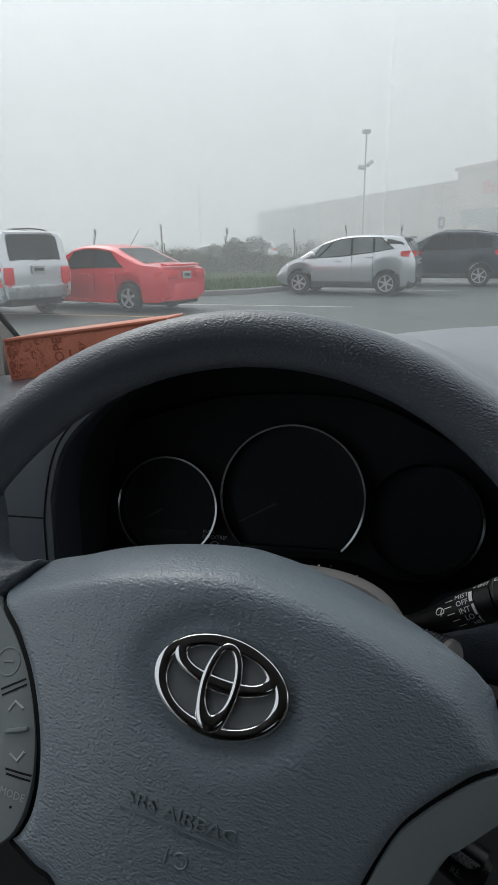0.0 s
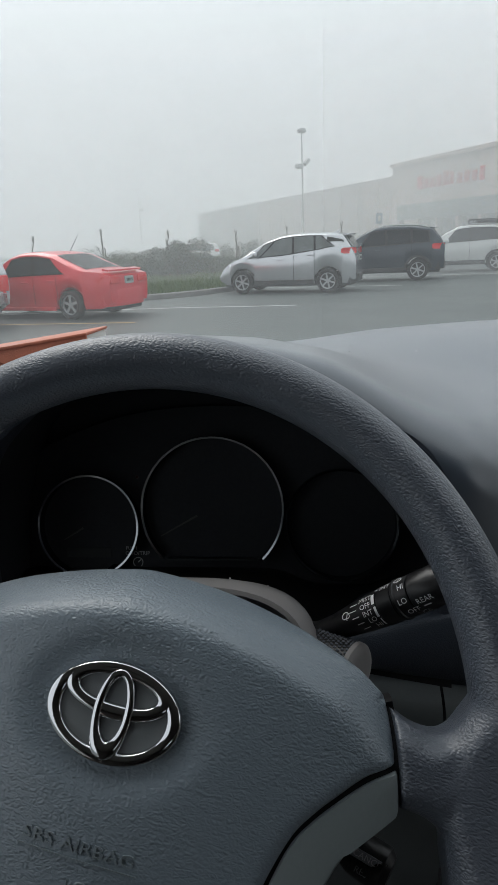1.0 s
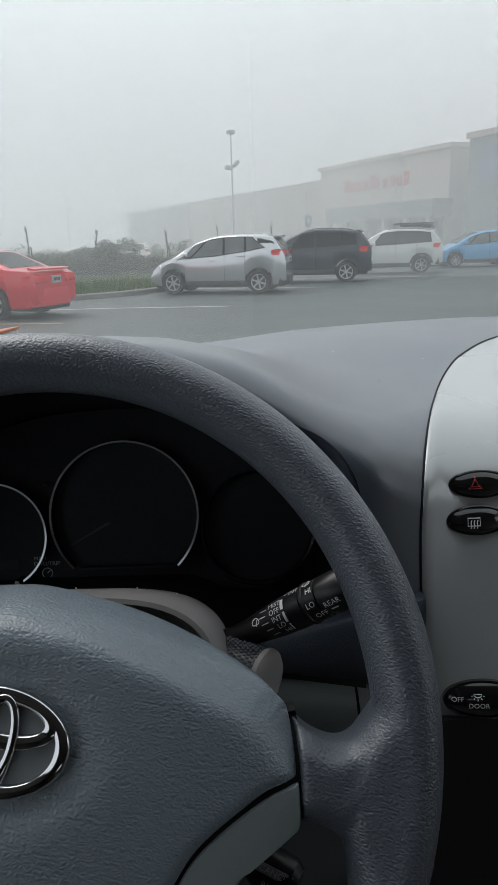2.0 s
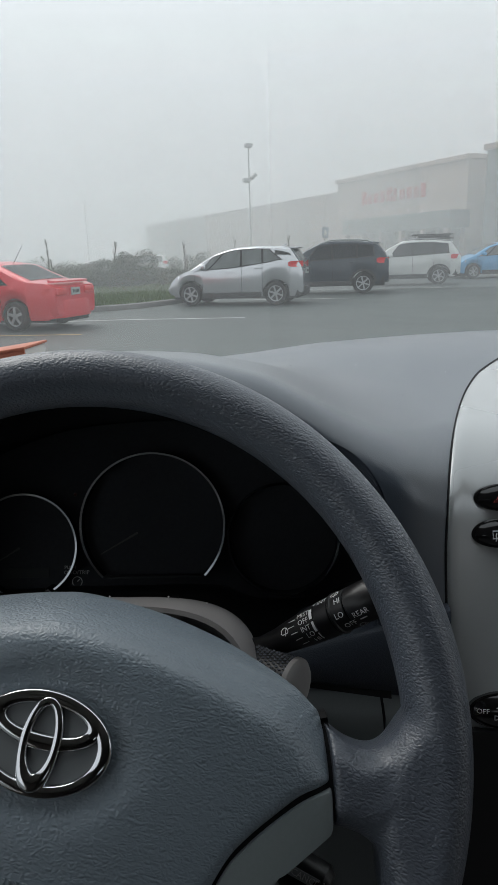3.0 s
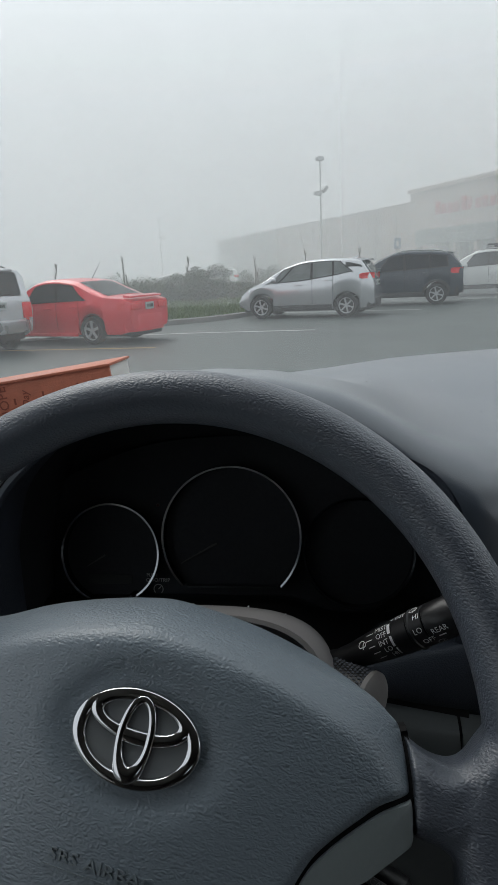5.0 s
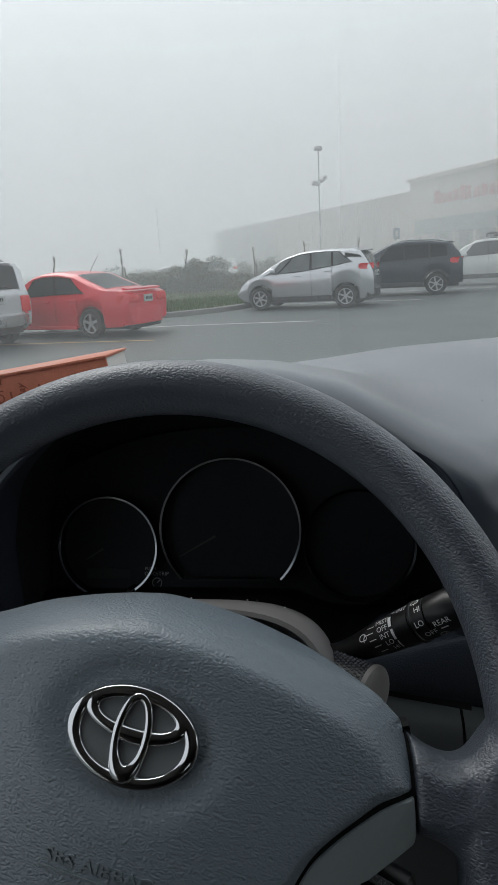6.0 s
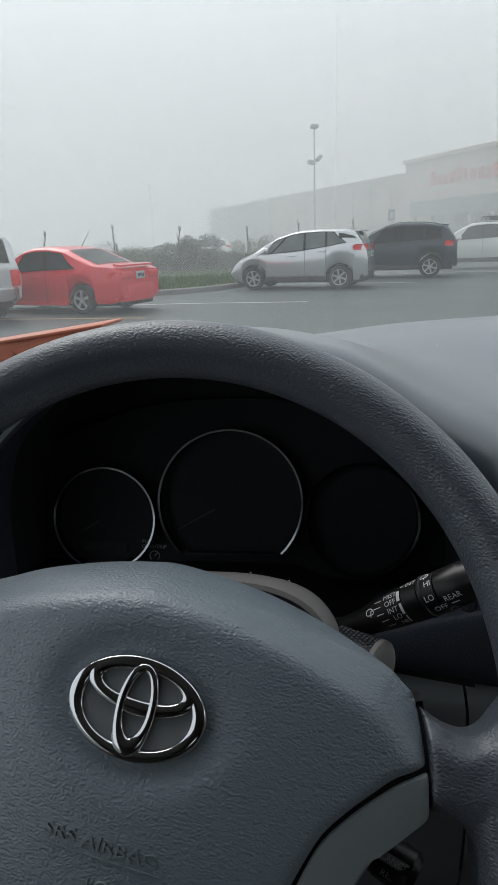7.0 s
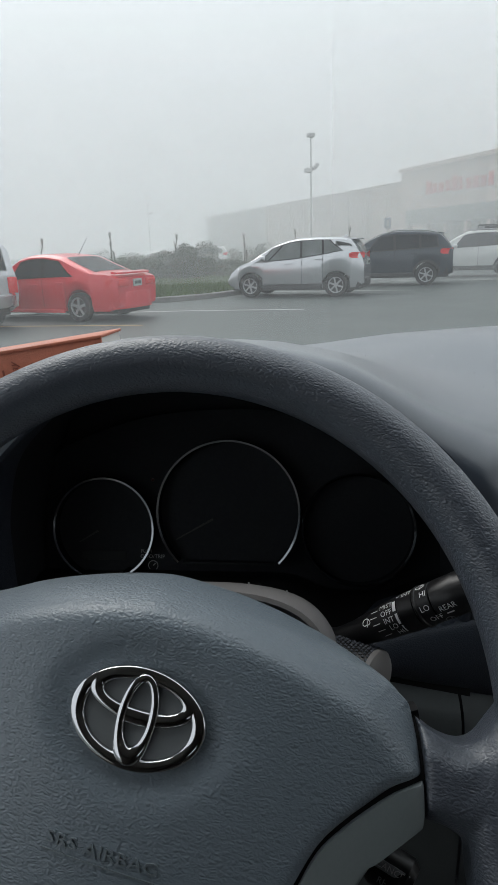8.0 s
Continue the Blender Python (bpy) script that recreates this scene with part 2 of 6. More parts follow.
M = {
    "pad": material("wheel_pad_vinyl", (0.192, 0.238, 0.278), 0.42, vary=0.06, grain=300, bump=0.15, bump_scale=700, crease=0.58, crease_scale=350, cells=0.24, cell_scale=520, cell_round=0.5, depth=0.001, spec=0.9, coat=0.25, coat_rough=0.3),
    "rim": material("wheel_rim_vinyl", (0.088, 0.103, 0.128), 0.4, vary=0.05, grain=300, bump=0.25, bump_scale=620, crease=0.5, crease_scale=450, cells=0.24, cell_scale=480, cell_round=0.4, depth=0.001, spec=0.8, coat=0.15, coat_rough=0.3),
    "trim": material("smooth_grey_trim", (0.2, 0.23, 0.238), 0.5, vary=0.05, grain=600, bump=0.1, bump_scale=1500, depth=0.0003),
    "shroud": material("column_grey_plastic", (0.28, 0.268, 0.264), 0.5, vary=0.05, grain=800, bump=0.15, bump_scale=2000, depth=0.0003),
    "dash": material("dash_soft_vinyl", (0.068, 0.086, 0.112), 0.32, vary=0.05, grain=500, bump=0.25, bump_scale=1500, cells=0.12, cell_scale=900, depth=0.0003, spec=1.0, coat=0.72, coat_rough=0.36),
    # darker copy of the dash vinyl; carries painted shade at the hood's edge
    "dash_dark": material("dash_vinyl_darker", (0.05, 0.06, 0.08), 0.45, vary=0.06, grain=500, bump=0.3, bump_scale=1200, cells=0.3, cell_scale=600, depth=0.0005),
    "lower": material("lower_dash_panel", (0.14, 0.155, 0.16), 0.6, vary=0.05, grain=600, bump=0.15, bump_scale=1500, depth=0.0004),
    "black": material("black_plastic", (0.008, 0.008, 0.009), 0.36, vary=0.15, grain=300, bump=0.1, bump_scale=1500, depth=0.0003),
    "matte": material("matte_black", (0.026, 0.029, 0.034), 0.7, vary=0.2, grain=300, spec=0.3),
    "gloss_black": material("gloss_black_button", (0.01, 0.01, 0.011), 0.12, vary=0.1, grain=200, coat=0.6),
    "chrome": material("chrome", (0.62, 0.63, 0.65), 0.06, 1.0, vary=0.03, grain=200),
    "ring": material("brushed_gauge_ring", (0.3, 0.32, 0.34), 0.14, 1.0, vary=0.08, grain=400),
    "silver": material("silver_console_paint", (0.47, 0.49, 0.5), 0.3, 0.25, vary=0.04, grain=900, coat=0.3),
    "ink": material("white_print", (0.86, 0.87, 0.88), 0.6, vary=0.05),
    "ink_dim": material("grey_print", (0.42, 0.44, 0.46), 0.6, vary=0.05),
    "ink_red": material("red_print", (0.6, 0.06, 0.06), 0.6, vary=0.05),
    "emboss": material("embossed_letters", (0.19, 0.23, 0.255), 0.36, vary=0.05, spec=0.9),
    "badge_grey": material("badge_grey", (0.2, 0.215, 0.225), 0.35, vary=0.05),
    "gap": material("shadow_gap_rubber", (0.01, 0.01, 0.011), 0.7, vary=0.1, spec=0.2),
    "book": material("terracotta_leatherette", (0.52, 0.155, 0.085), 0.5, vary=0.14, grain=120, bump=0.4, bump_scale=500, cells=0.3, cell_scale=350, stain=12, depth=0.0006, spec=0.7),
    # brown puts the shade of the debossed letters into their colour
    "deboss_shade": material("deboss_shade_brown", (0.27, 0.07, 0.04), 0.6, vary=0.1),
    "paper": material("page_edges", (0.78, 0.75, 0.7), 0.85, vary=0.08, grain=700, bump=0.3, bump_scale=900),
    "headliner": material("cabin_trim_taupe", (0.27, 0.25, 0.23), 0.9, vary=0.06, grain=60),
    "seat": material("cabin_floor_carpet", (0.1, 0.1, 0.105), 0.95, vary=0.15, grain=200),
    "speck": material("dust_speck", (0.7, 0.7, 0.7), 0.8, vary=0.05),
    "dirt": material("dirt_speck", (0.02, 0.02, 0.02), 0.8, vary=0.05),
    "asphalt": material("wet_asphalt", (0.053, 0.068, 0.066), 0.55, vary=0.25, grain=25, bump=0.5, bump_scale=60, stain=0.25, depth=0.01),
    "concrete": material("kerb_concrete", (0.2, 0.2, 0.19), 0.85, vary=0.2, grain=12, bump=0.4, bump_scale=60, stain=0.8, depth=0.01),
    "line": material("worn_road_paint", (0.5, 0.5, 0.48), 0.7, vary=0.35, grain=9, stain=2),
    "line_yellow": material("worn_yellow_paint", (0.42, 0.3, 0.14), 0.7, vary=0.3, grain=9, stain=2),
    "soil": material("verge_soil", (0.075, 0.1, 0.04), 0.95, vary=0.3, grain=6, bump=0.5, bump_scale=20, stain=0.6, depth=0.03),
    "grass": material("grass_blades", (0.075, 0.115, 0.04), 0.8, vary=0.3, grain=3),
    "leaf": material("hedge_leaves", (0.024, 0.042, 0.02), 0.6, vary=0.35, grain=2),
    "leaf_olive": material("shrub_leaves", (0.05, 0.065, 0.03), 0.6, vary=0.35, grain=2),
    "bark": material("bark", (0.09, 0.07, 0.055), 0.9, vary=0.3, grain=20, bump=0.6, bump_scale=30, depth=0.02),
    "pole": material("galvanised_pole", (0.36, 0.37, 0.37), 0.5, 0.2, vary=0.12, grain=6),
    "stucco": material("tan_stucco", (0.42, 0.33, 0.28), 0.9, vary=0.08, grain=1.5, bump=0.3, bump_scale=12, stain=0.08, depth=0.02),
    "stucco_light": material("cream_stucco", (0.52, 0.42, 0.36), 0.9, vary=0.07, grain=1.5, bump=0.3, bump_scale=12, stain=0.08, depth=0.02),
    "canopy": material("canopy_grey", (0.12, 0.14, 0.135), 0.7, vary=0.1, grain=1),
    "store_glass": material("dark_store_glass", (0.03, 0.035, 0.035), 0.1, vary=0.2, grain=0.5),
    "sign_red": material("sign_red", (0.5, 0.02, 0.025), 0.5, vary=0.08, grain=2),
    "sign_blue": material("sign_blue", (0.1, 0.14, 0.22), 0.5, vary=0.08, grain=3),
    "tyre": material("tyre_rubber", (0.02, 0.02, 0.021), 0.85, vary=0.2, grain=40),
    "alloy": material("alloy_wheel", (0.4, 0.41, 0.42), 0.4, 0.4, vary=0.08, grain=30),
    "car_glass": material("tinted_car_glass", (0.085, 0.095, 0.1), 0.06, vary=0.1, grain=4, coat=0.3),
    "car_glass_dark": material("privacy_car_glass", (0.016, 0.022, 0.03), 0.08, vary=0.2, grain=3, coat=0.2),
    # opaque pane; its pale tone paints in the sky seen through the car
    "car_glass_sky": material("car_glass_painted_sky", (0.24, 0.27, 0.27), 0.06, vary=0.35, grain=2.5, coat=0.3),
    "car_black": material("car_black_plastic", (0.025, 0.025, 0.027), 0.6, vary=0.15, grain=20),
    "tail": material("tail_lamp_red", (0.72, 0.03, 0.035), 0.15, vary=0.08, grain=20, coat=0.5),
    "lamp_clear": material("lamp_clear_plastic", (0.42, 0.43, 0.44), 0.15, vary=0.08, grain=20, coat=0.5),
    "plate": material("plate_white", (0.38, 0.41, 0.4), 0.5, vary=0.08, grain=20),
    "paint_silver": material("silver_car_paint", (0.6, 0.61, 0.63), 0.24, 0.7, vary=0.03, grain=3, coat=0.8, rvar=0.0),
    "paint_red": material("red_car_paint", (0.68, 0.02, 0.035), 0.3, 0.0, vary=0.04, grain=3, coat=0.6, rvar=0.0),
    "paint_dark": material("dark_grey_car_paint", (0.012, 0.024, 0.04), 0.3, 0.0, vary=0.05, grain=3, coat=0.4, rvar=0.0),
    "paint_white": material("white_car_paint", (0.68, 0.69, 0.68), 0.3, 0.0, vary=0.05, grain=3, coat=0.6, rvar=0.0),
    "paint_blue": material("blue_car_paint", (0.1, 0.35, 0.62), 0.3, 0.0, vary=0.06, grain=3, coat=0.6, rvar=0.0),
    # film thicker than the dust alone, to paint in the dashboard's reflected haze
    "windshield": glass_pane("windshield_glass", (0.97, 0.99, 0.985), 0.0, 0.978, 0.001),
}

from mathutils.bvhtree import BVHTree

# ---- building helpers ----
def link_mesh(name, bm, mat, smooth=True):
    mesh = bpy.data.meshes.new(name)
    bmesh.ops.recalc_face_normals(bm, faces=bm.faces)
    bm.to_mesh(mesh)
    bm.free()
    if mat:
        mesh.materials.append(M[mat])
    if smooth:
        for p in mesh.polygons:
            p.use_smooth = True
        mesh.set_sharp_from_angle(angle=radians(40))
    return new(name, mesh)


def part(name, bm, mat, parent, label="", smooth=True):
    ob = link_mesh(name, bm, mat, smooth)
    ob.parent = parent
    if label:
        tagged(ob, label)
    return ob


def thing(name, label, category, at=None, group="", kind=""):
    ob = new(name)
    ob.empty_display_size = 0.05
    if at is not None:
        ob.matrix_world = at
    return tagged(ob, label, category, group, kind)


def single(name, bm, mat, label, category, at=None, group="", kind="", smooth=True):
    ob = link_mesh(name, bm, mat, smooth)
    if at is not None:
        ob.matrix_world = at
    return tagged(ob, label, category, group, kind)


def box(bm, x0, x1, y0, y1, z0, z1, bevel=0.0, seg=2, m=None):
    r = bmesh.ops.create_cube(bm, size=1, matrix=Matrix.Translation(((x0 + x1) / 2, (y0 + y1) / 2, (z0 + z1) / 2)) @ Matrix.Diagonal((x1 - x0, y1 - y0, z1 - z0, 1)))
    vs = r["verts"]
    if bevel:
        es = list({e for v in vs for e in v.link_edges})
        out = bmesh.ops.bevel(bm, geom=es, offset=bevel, segments=seg, affect="EDGES", profile=0.5)
        vs = list({v for f in out["faces"] for v in f.verts} | {v for v in vs if v.is_valid})
    if m is not None:
        bmesh.ops.transform(bm, matrix=m, verts=vs)
    return vs


def loft(bm, rings, close_ring=True, cap_start=False, cap_end=False, close_path=False):
    """Faces between successive rings of points."""
    vr = [[bm.verts.new(p) for p in ring] for ring in rings]
    n = len(vr[0])
    pairs = list(zip(vr, vr[1:])) + ([(vr[-1], vr[0])] if close_path else [])
    for a, b in pairs:
        for i in range(n if close_ring else n - 1):
            j = (i + 1) % n
            bm.faces.new((a[i], a[j], b[j], b[i]))
    if cap_start:
        bm.faces.new(vr[0])
    if cap_end:
        bm.faces.new(list(reversed(vr[-1])))
    return vr


def tube(bm, pts, radius, seg=8, caps=True):
    """A round tube along points; radius is a number or one per point."""
    pts = [Vector(p) for p in pts]
    rad = radius if isinstance(radius, (list, tuple)) else [radius] * len(pts)
    rings = []
    ref = Vector((0.13, 0.27, 0.95)).normalized()
    for i, p in enumerate(pts):
        d = (pts[min(i + 1, len(pts) - 1)] - pts[max(i - 1, 0)]).normalized()
        if abs(d.dot(ref)) > 0.97:
            ref = Vector((0.95, 0.1, 0.2)).normalized()
        a = d.cross(ref).normalized()
        b = d.cross(a)
        rings.append([p + (a * math.cos(2 * math.pi * k / seg) + b * math.sin(2 * math.pi * k / seg)) * rad[i] for k in range(seg)])
    loft(bm, rings, True, caps, caps)


def spline(points, n, closed=False):
    """Catmull-Rom curve through points."""
    pts = [Vector(p) for p in points]
    k = len(pts)
    out = []
    spans = k if closed else k - 1
    for s in range(spans):
        p1, p2 = pts[s % k], pts[(s + 1) % k]
        p0 = pts[(s - 1) % k] if closed or s > 0 else p1 * 2 - p2
        p3 = pts[(s + 2) % k] if closed or s + 2 < k else p2 * 2 - p1
        for i in range(n):
            t = i / n
            out.append(0.5 * ((2 * p1) + (p2 - p0) * t + (2 * p0 - 5 * p1 + 4 * p2 - p3) * t * t + (3 * p1 - p0 - 3 * p2 + p3) * t ** 3))
    if not closed:
        out.append(pts[-1])
    return out


def slab(bm, outline, z0, z1, bevel=0.0, seg=2):
    """A plate with a closed outline in x and y, between two heights."""
    lo = [bm.verts.new((p[0], p[1], z0)) for p in outline]
    hi = [bm.verts.new((p[0], p[1], z1)) for p in outline]
    n = len(outline)
    bm.faces.new(list(reversed(lo)))
    top = bm.faces.new(hi)
    for i in range(n):
        bm.faces.new((lo[i], lo[(i + 1) % n], hi[(i + 1) % n], hi[i]))
    if bevel:
        bmesh.ops.bevel(bm, geom=list(top.edges), offset=bevel, segments=seg, affect="EDGES", profile=0.5)


def text_bm(words, size, thick=0.0, shear=0.0, align="CENTER"):
    """The built-in font as a mesh in the x-y plane."""
    data = bpy.data.curves.new("lettering", "FONT")
    data.body, data.size, data.extrude, data.shear = words, size, thick, shear
    data.align_x, data.align_y, data.resolution_u = align, "CENTER", 2
    ob = new("lettering", data)
    deps = bpy.context.evaluated_depsgraph_get()
    ev = ob.evaluated_get(deps)
    mesh = ev.to_mesh()
    bm = bmesh.new()
    bm.from_mesh(mesh)
    ev.to_mesh_clear()
    bpy.data.objects.remove(ob)
    bpy.data.curves.remove(data)
    return bm


def move(bm, m):
    bmesh.ops.transform(bm, matrix=m, verts=bm.verts)
    return bm

# ---- inside the parked van: the driver's place ----
# x to the right of the wheel's axis, y ahead, z up from the ground
VAN = Matrix.Translation((0.022, 0.3726, 0)) @ Matrix.Rotation(radians(-10), 4, "Z")


def sheet_with_hole(bm, outer, hole, thick):
    """A flat wall in x-z with a window through it; outer and hole are (x0, x1, z0, z1)."""
    x0, x1, z0, z1 = outer
    a0, a1, c0, c1 = hole
    for q in ((x0, a0, z0, z1), (a1, x1, z0, z1), (a0, a1, z0, c0), (a0, a1, c1, z1)):
        box(bm, q[0], q[1], 0, thick, q[2], q[3])


# unseen cabin shell; window openings sized to shape light on wheel and dash
side = Matrix.Rotation(radians(90), 4, "Z")
for nm, px in (("cabin_wall_left", -0.47), ("cabin_wall_right", 1.26)):
    bm = bmesh.new()
    sheet_with_hole(bm, (-3.2, 0.62, 0.35, 1.78), (-1.0, 0.5, 0.98, 1.66) if px < 0 else (-0.45, 0.1, 1.12, 1.56), 0.05)
    move(bm, Matrix.Translation((px, 0, 0)) @ side)
    single(nm, bm, "headliner", "unseen plain grey cabin side, window opening sized for the light", "wall", VAN, kind="structure", smooth=False)
bm = bmesh.new()
sheet_with_hole(bm, (-0.52, 1.26, 0.35, 1.78), (0.1, 0.65, 1.36, 1.52), 0.05)
move(bm, pose(0, -3.25, 0))
single("cabin_wall_back", bm, "headliner", "unseen plain grey cabin back, window opening sized for the light", "wall", VAN, kind="structure", smooth=False)
# unseen roof, its front edge set back to let more sky on the hub
bm = bmesh.new()
box(bm, -0.52, 1.26, -3.25, -0.08, 1.675, 1.735, 0.015)
single("ceiling", bm, "headliner", "unseen pale grey cloth van headliner, front edge set for the light", "ceiling", VAN, kind="structure")
bm = bmesh.new()
box(bm, -0.52, 1.26, -3.25, 1.2, 0.36, 0.42)
single("floor", bm, "seat", "dark carpeted van floor", "floor", VAN, kind="structure", smooth=False)
bm = bmesh.new()
box(bm, -0.52, 1.26, 0.75, 0.8, 0.42, 1.15)
single("bulkhead", bm, "black", "dark bulkhead under the dashboard", "wall", VAN, kind="structure", smooth=False)

# windscreen glass: a gently bowed sheet from the cowl to the roof edge
WS0, WS1 = Vector((0, 1.045, 1.1605)), Vector((0, -0.12, 1.694))


def screen_point(x, f):
    bow = 0.1 * ((x - 0.37) / 0.9) ** 2
    p = WS0.lerp(WS1, f)
    return Vector((x, p.y - bow, p.z))


bm = bmesh.new()
loft(bm, [[screen_point(-0.56 + 1.86 * i / 24, j / 16) for i in range(25)] for j in range(17)], False)
ws = single("windshield", bm, "windshield", "windscreen glass with dust and a painted-in reflection haze", "window", VAN, kind="structure")
ws.visible_shadow = False
bm = bmesh.new()
bmesh.ops.create_icosphere(bm, subdivisions=1, radius=0.0005)
single("dirt_speck", bm, "dirt", "tiny dark dirt speck on the windscreen", "speck", VAN @ Matrix.Translation((-0.002, 0.262, 1.5315)))

# pillar at the driver's side with its black glass border
bm = bmesh.new()
tube(bm, [(-0.71, 1.05, 1.16), (-0.65, 0.88, 1.232), (-0.6, 0.72, 1.3), (-0.545, 0.45, 1.42), (-0.5, 0.0, 1.64)], [0.05, 0.046, 0.046, 0.046, 0.05], 14)
single("pillar_left", bm, "headliner", "pale grey pillar trim beside the windscreen", "pillar", VAN, kind="structure")
bm = bmesh.new()
tube(bm, [(1.36, 1.0, 1.2), (1.33, 0.83, 1.3), (1.29, 0.45, 1.46), (1.25, 0.0, 1.66)], [0.05, 0.045, 0.045, 0.05], 12)
single("pillar_right", bm, "headliner", "pale grey pillar trim beside the windscreen", "pillar", VAN, kind="structure")
bm = bmesh.new()
rings = []
for k in range(12):
    f = k / 11
    p = Vector((-0.645 + 0.115 * f, 1.0 - 0.34 * f, 1.21 + 0.145 * f))
    rings.append([p + Vector((0, 0, 0.0)), p + Vector((0.008, 0, 0.002)), p + Vector((0.008, 0.0, -0.004)), p + Vector((0, 0, -0.006))])
loft(bm, rings, True, True, True)
single("glass_border", bm, "gap", "black rubber border of the windscreen", "trim", VAN, kind="structure")

# ---- dashboard ----
def crown(x):
    return float(np.interp(x, [-0.6, -0.3, 0.03, 0.09, 0.18, 0.33, 0.44, 0.8, 1.3], [0.53, 0.53, 0.578, 0.602, 0.656, 0.708, 0.735, 0.745, 0.7]))


def eased(xs, zs, width):
    """A soft line through key values, as a function."""
    gx = np.linspace(xs[0], xs[-1], 1200)
    gz = np.interp(gx, xs, zs)
    k = max(1, int(width / (gx[1] - gx[0])))
    gz = np.convolve(np.r_[np.full(k, gz[0]), gz, np.full(k, gz[-1])], np.hanning(2 * k + 3)[1:-1] / np.hanning(2 * k + 3)[1:-1].sum(), "valid")
    return lambda x: float(np.interp(x, gx, gz))


# highest line of the soft front edge: a hood over the gauges that runs down to the console
crest = eased([-0.6, -0.25, -0.19, -0.16, -0.13, -0.1, -0.05, 0.0, 0.05, 0.1, 0.128, 0.145, 0.165, 0.182, 0.2, 0.22, 0.26, 0.3, 0.55, 1.3],
              [1.259, 1.27, 1.278, 1.294, 1.321, 1.341, 1.355, 1.359, 1.355, 1.343, 1.3285, 1.318, 1.3065, 1.299, 1.292, 1.286, 1.282, 1.281, 1.288, 1.27], 0.022)
roll_high = eased([-0.6, 0.08, 0.13, 0.19, 0.24, 1.3], [0.018, 0.018, 0.022, 0.036, 0.056, 0.06], 0.03)
roll_deep = eased([-0.6, 0.08, 0.13, 0.19, 0.24, 1.3], [0.03, 0.03, 0.034, 0.052, 0.09, 0.11], 0.03)

OPENING = [(-0.172, 1.09), (-0.1715, 1.187), (-0.168, 1.226), (-0.155, 1.268), (-0.131, 1.296), (-0.1, 1.318), (-0.05, 1.335), (0.0, 1.34), (0.05, 1.336), (0.1, 1.322), (0.14, 1.303), (0.158, 1.292), (0.17, 1.279), (0.179, 1.26), (0.184, 1.23), (0.186, 1.187), (0.186, 1.09)]
FY = 0.158


def face_y(x, z):
    """The front face: upright by the gauges, swept back to the console's slope beside them."""
    u = min(1.0, max(0.0, (x - 0.186) / 0.085))
    u = u * u * (3 - 2 * u)
    y = (FY + 0.1 * max(0.0, 1.18 - z) * min(1.0, max(0.0, (x + 0.172) / 0.36))) * (1 - u) + (0.1905 + (min(z, 1.22) - 1.2) * 0.364) * u
    start, high = crest(x) - roll_high(x), roll_high(x)
    if z > start:
        y += roll_deep(x) * (1 - math.cos(math.asin(min(1.0, (z - start) / high))))
    return y


def dash_line(x, z0):
    """From the height z0 up the face, over the soft edge and back over the crown to the glass."""
    yc, zb = crown(x), 1.288 + 0.008 / (1 + math.exp(-(x - 0.1) / 0.05)) - 0.018 / (1 + math.exp((x + 0.1) / 0.025)) - 0.15 * max(0.0, -0.22 - x)
    top, high = crest(x), roll_high(x)
    start = max(z0, top - high)
    out = [(face_y(x, z0 + (start - z0) * f), z0 + (start - z0) * f) for f in np.linspace(0, 1, 7)[:-1]]
    q0 = math.asin(min(1.0, max(0.0, (start - top + high) / high)))
    for f in np.linspace(0, 1, 15):
        z = top - high + high * math.sin(q0 + (math.pi / 2 - q0) * f)
        out.append((face_y(x, z), z))
    y1, ym = out[-1][0], yc - 0.06
    for f in np.linspace(0, 1, 13)[1:]:
        e = f * f * (3 - 2 * f)
        out.append((y1 + (ym - y1) * f, top + (zb + 0.004 - top) * e))
    back = spline([(0, ym, zb + 0.004), (0, yc, zb + 0.003), (0, yc + 0.08, zb - 0.006), (0, yc + 0.2, zb - 0.04), (0, 1.02, 1.15)], 4)
    return out + [(p.y, p.z) for p in back[1:]]


def dash_loft(bm, xs, foot):
    loft(bm, [[(x, y, z) for y, z in dash_line(x, foot(x))] for x in xs], False)


dash = thing("dashboard", "grey soft-grained dashboard with a hood over the gauges", "dashboard", VAN)
edge_o = spline([(x, 0, z) for x, z in OPENING], 8)
ox, oz = [p.x for p in edge_o], [p.z for p in edge_o]
bm = bmesh.new()
dash_loft(bm, np.linspace(-0.56, -0.172, 24), lambda x: 0.9)
dash_loft(bm, np.r_[np.linspace(-0.172, 0.13, 60), np.linspace(0.132, 0.186, 40)], lambda x: float(np.interp(x, ox, oz)))
dash_loft(bm, np.r_[np.linspace(0.186, 0.3, 44), np.linspace(0.31, 1.3, 44)], lambda x: 0.9)
bmesh.ops.remove_doubles(bm, verts=bm.verts, dist=0.0006)
bmesh.ops.recalc_face_normals(bm, faces=bm.faces[:])
dash_tree = BVHTree.FromBMesh(bm)
part("top_pad", bm, "dash", dash)
# dark lining inside the hood
bm = bmesh.new()
rings = []
for y, k in ((0.206, 0.9845), (0.21, 0.983), (0.3, 0.97), (0.305, 0.02)):
    rings.append([(0.012 + (p.x - 0.012) * k, y, 1.15 + (p.z - 1.15) * k) for p in edge_o])
loft(bm, rings, False)
part("hood_lining", bm, "matte", dash, "matte black inner lining of the hood")
# lip and rolled edge: shade of the opening put into a darker colour
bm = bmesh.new()
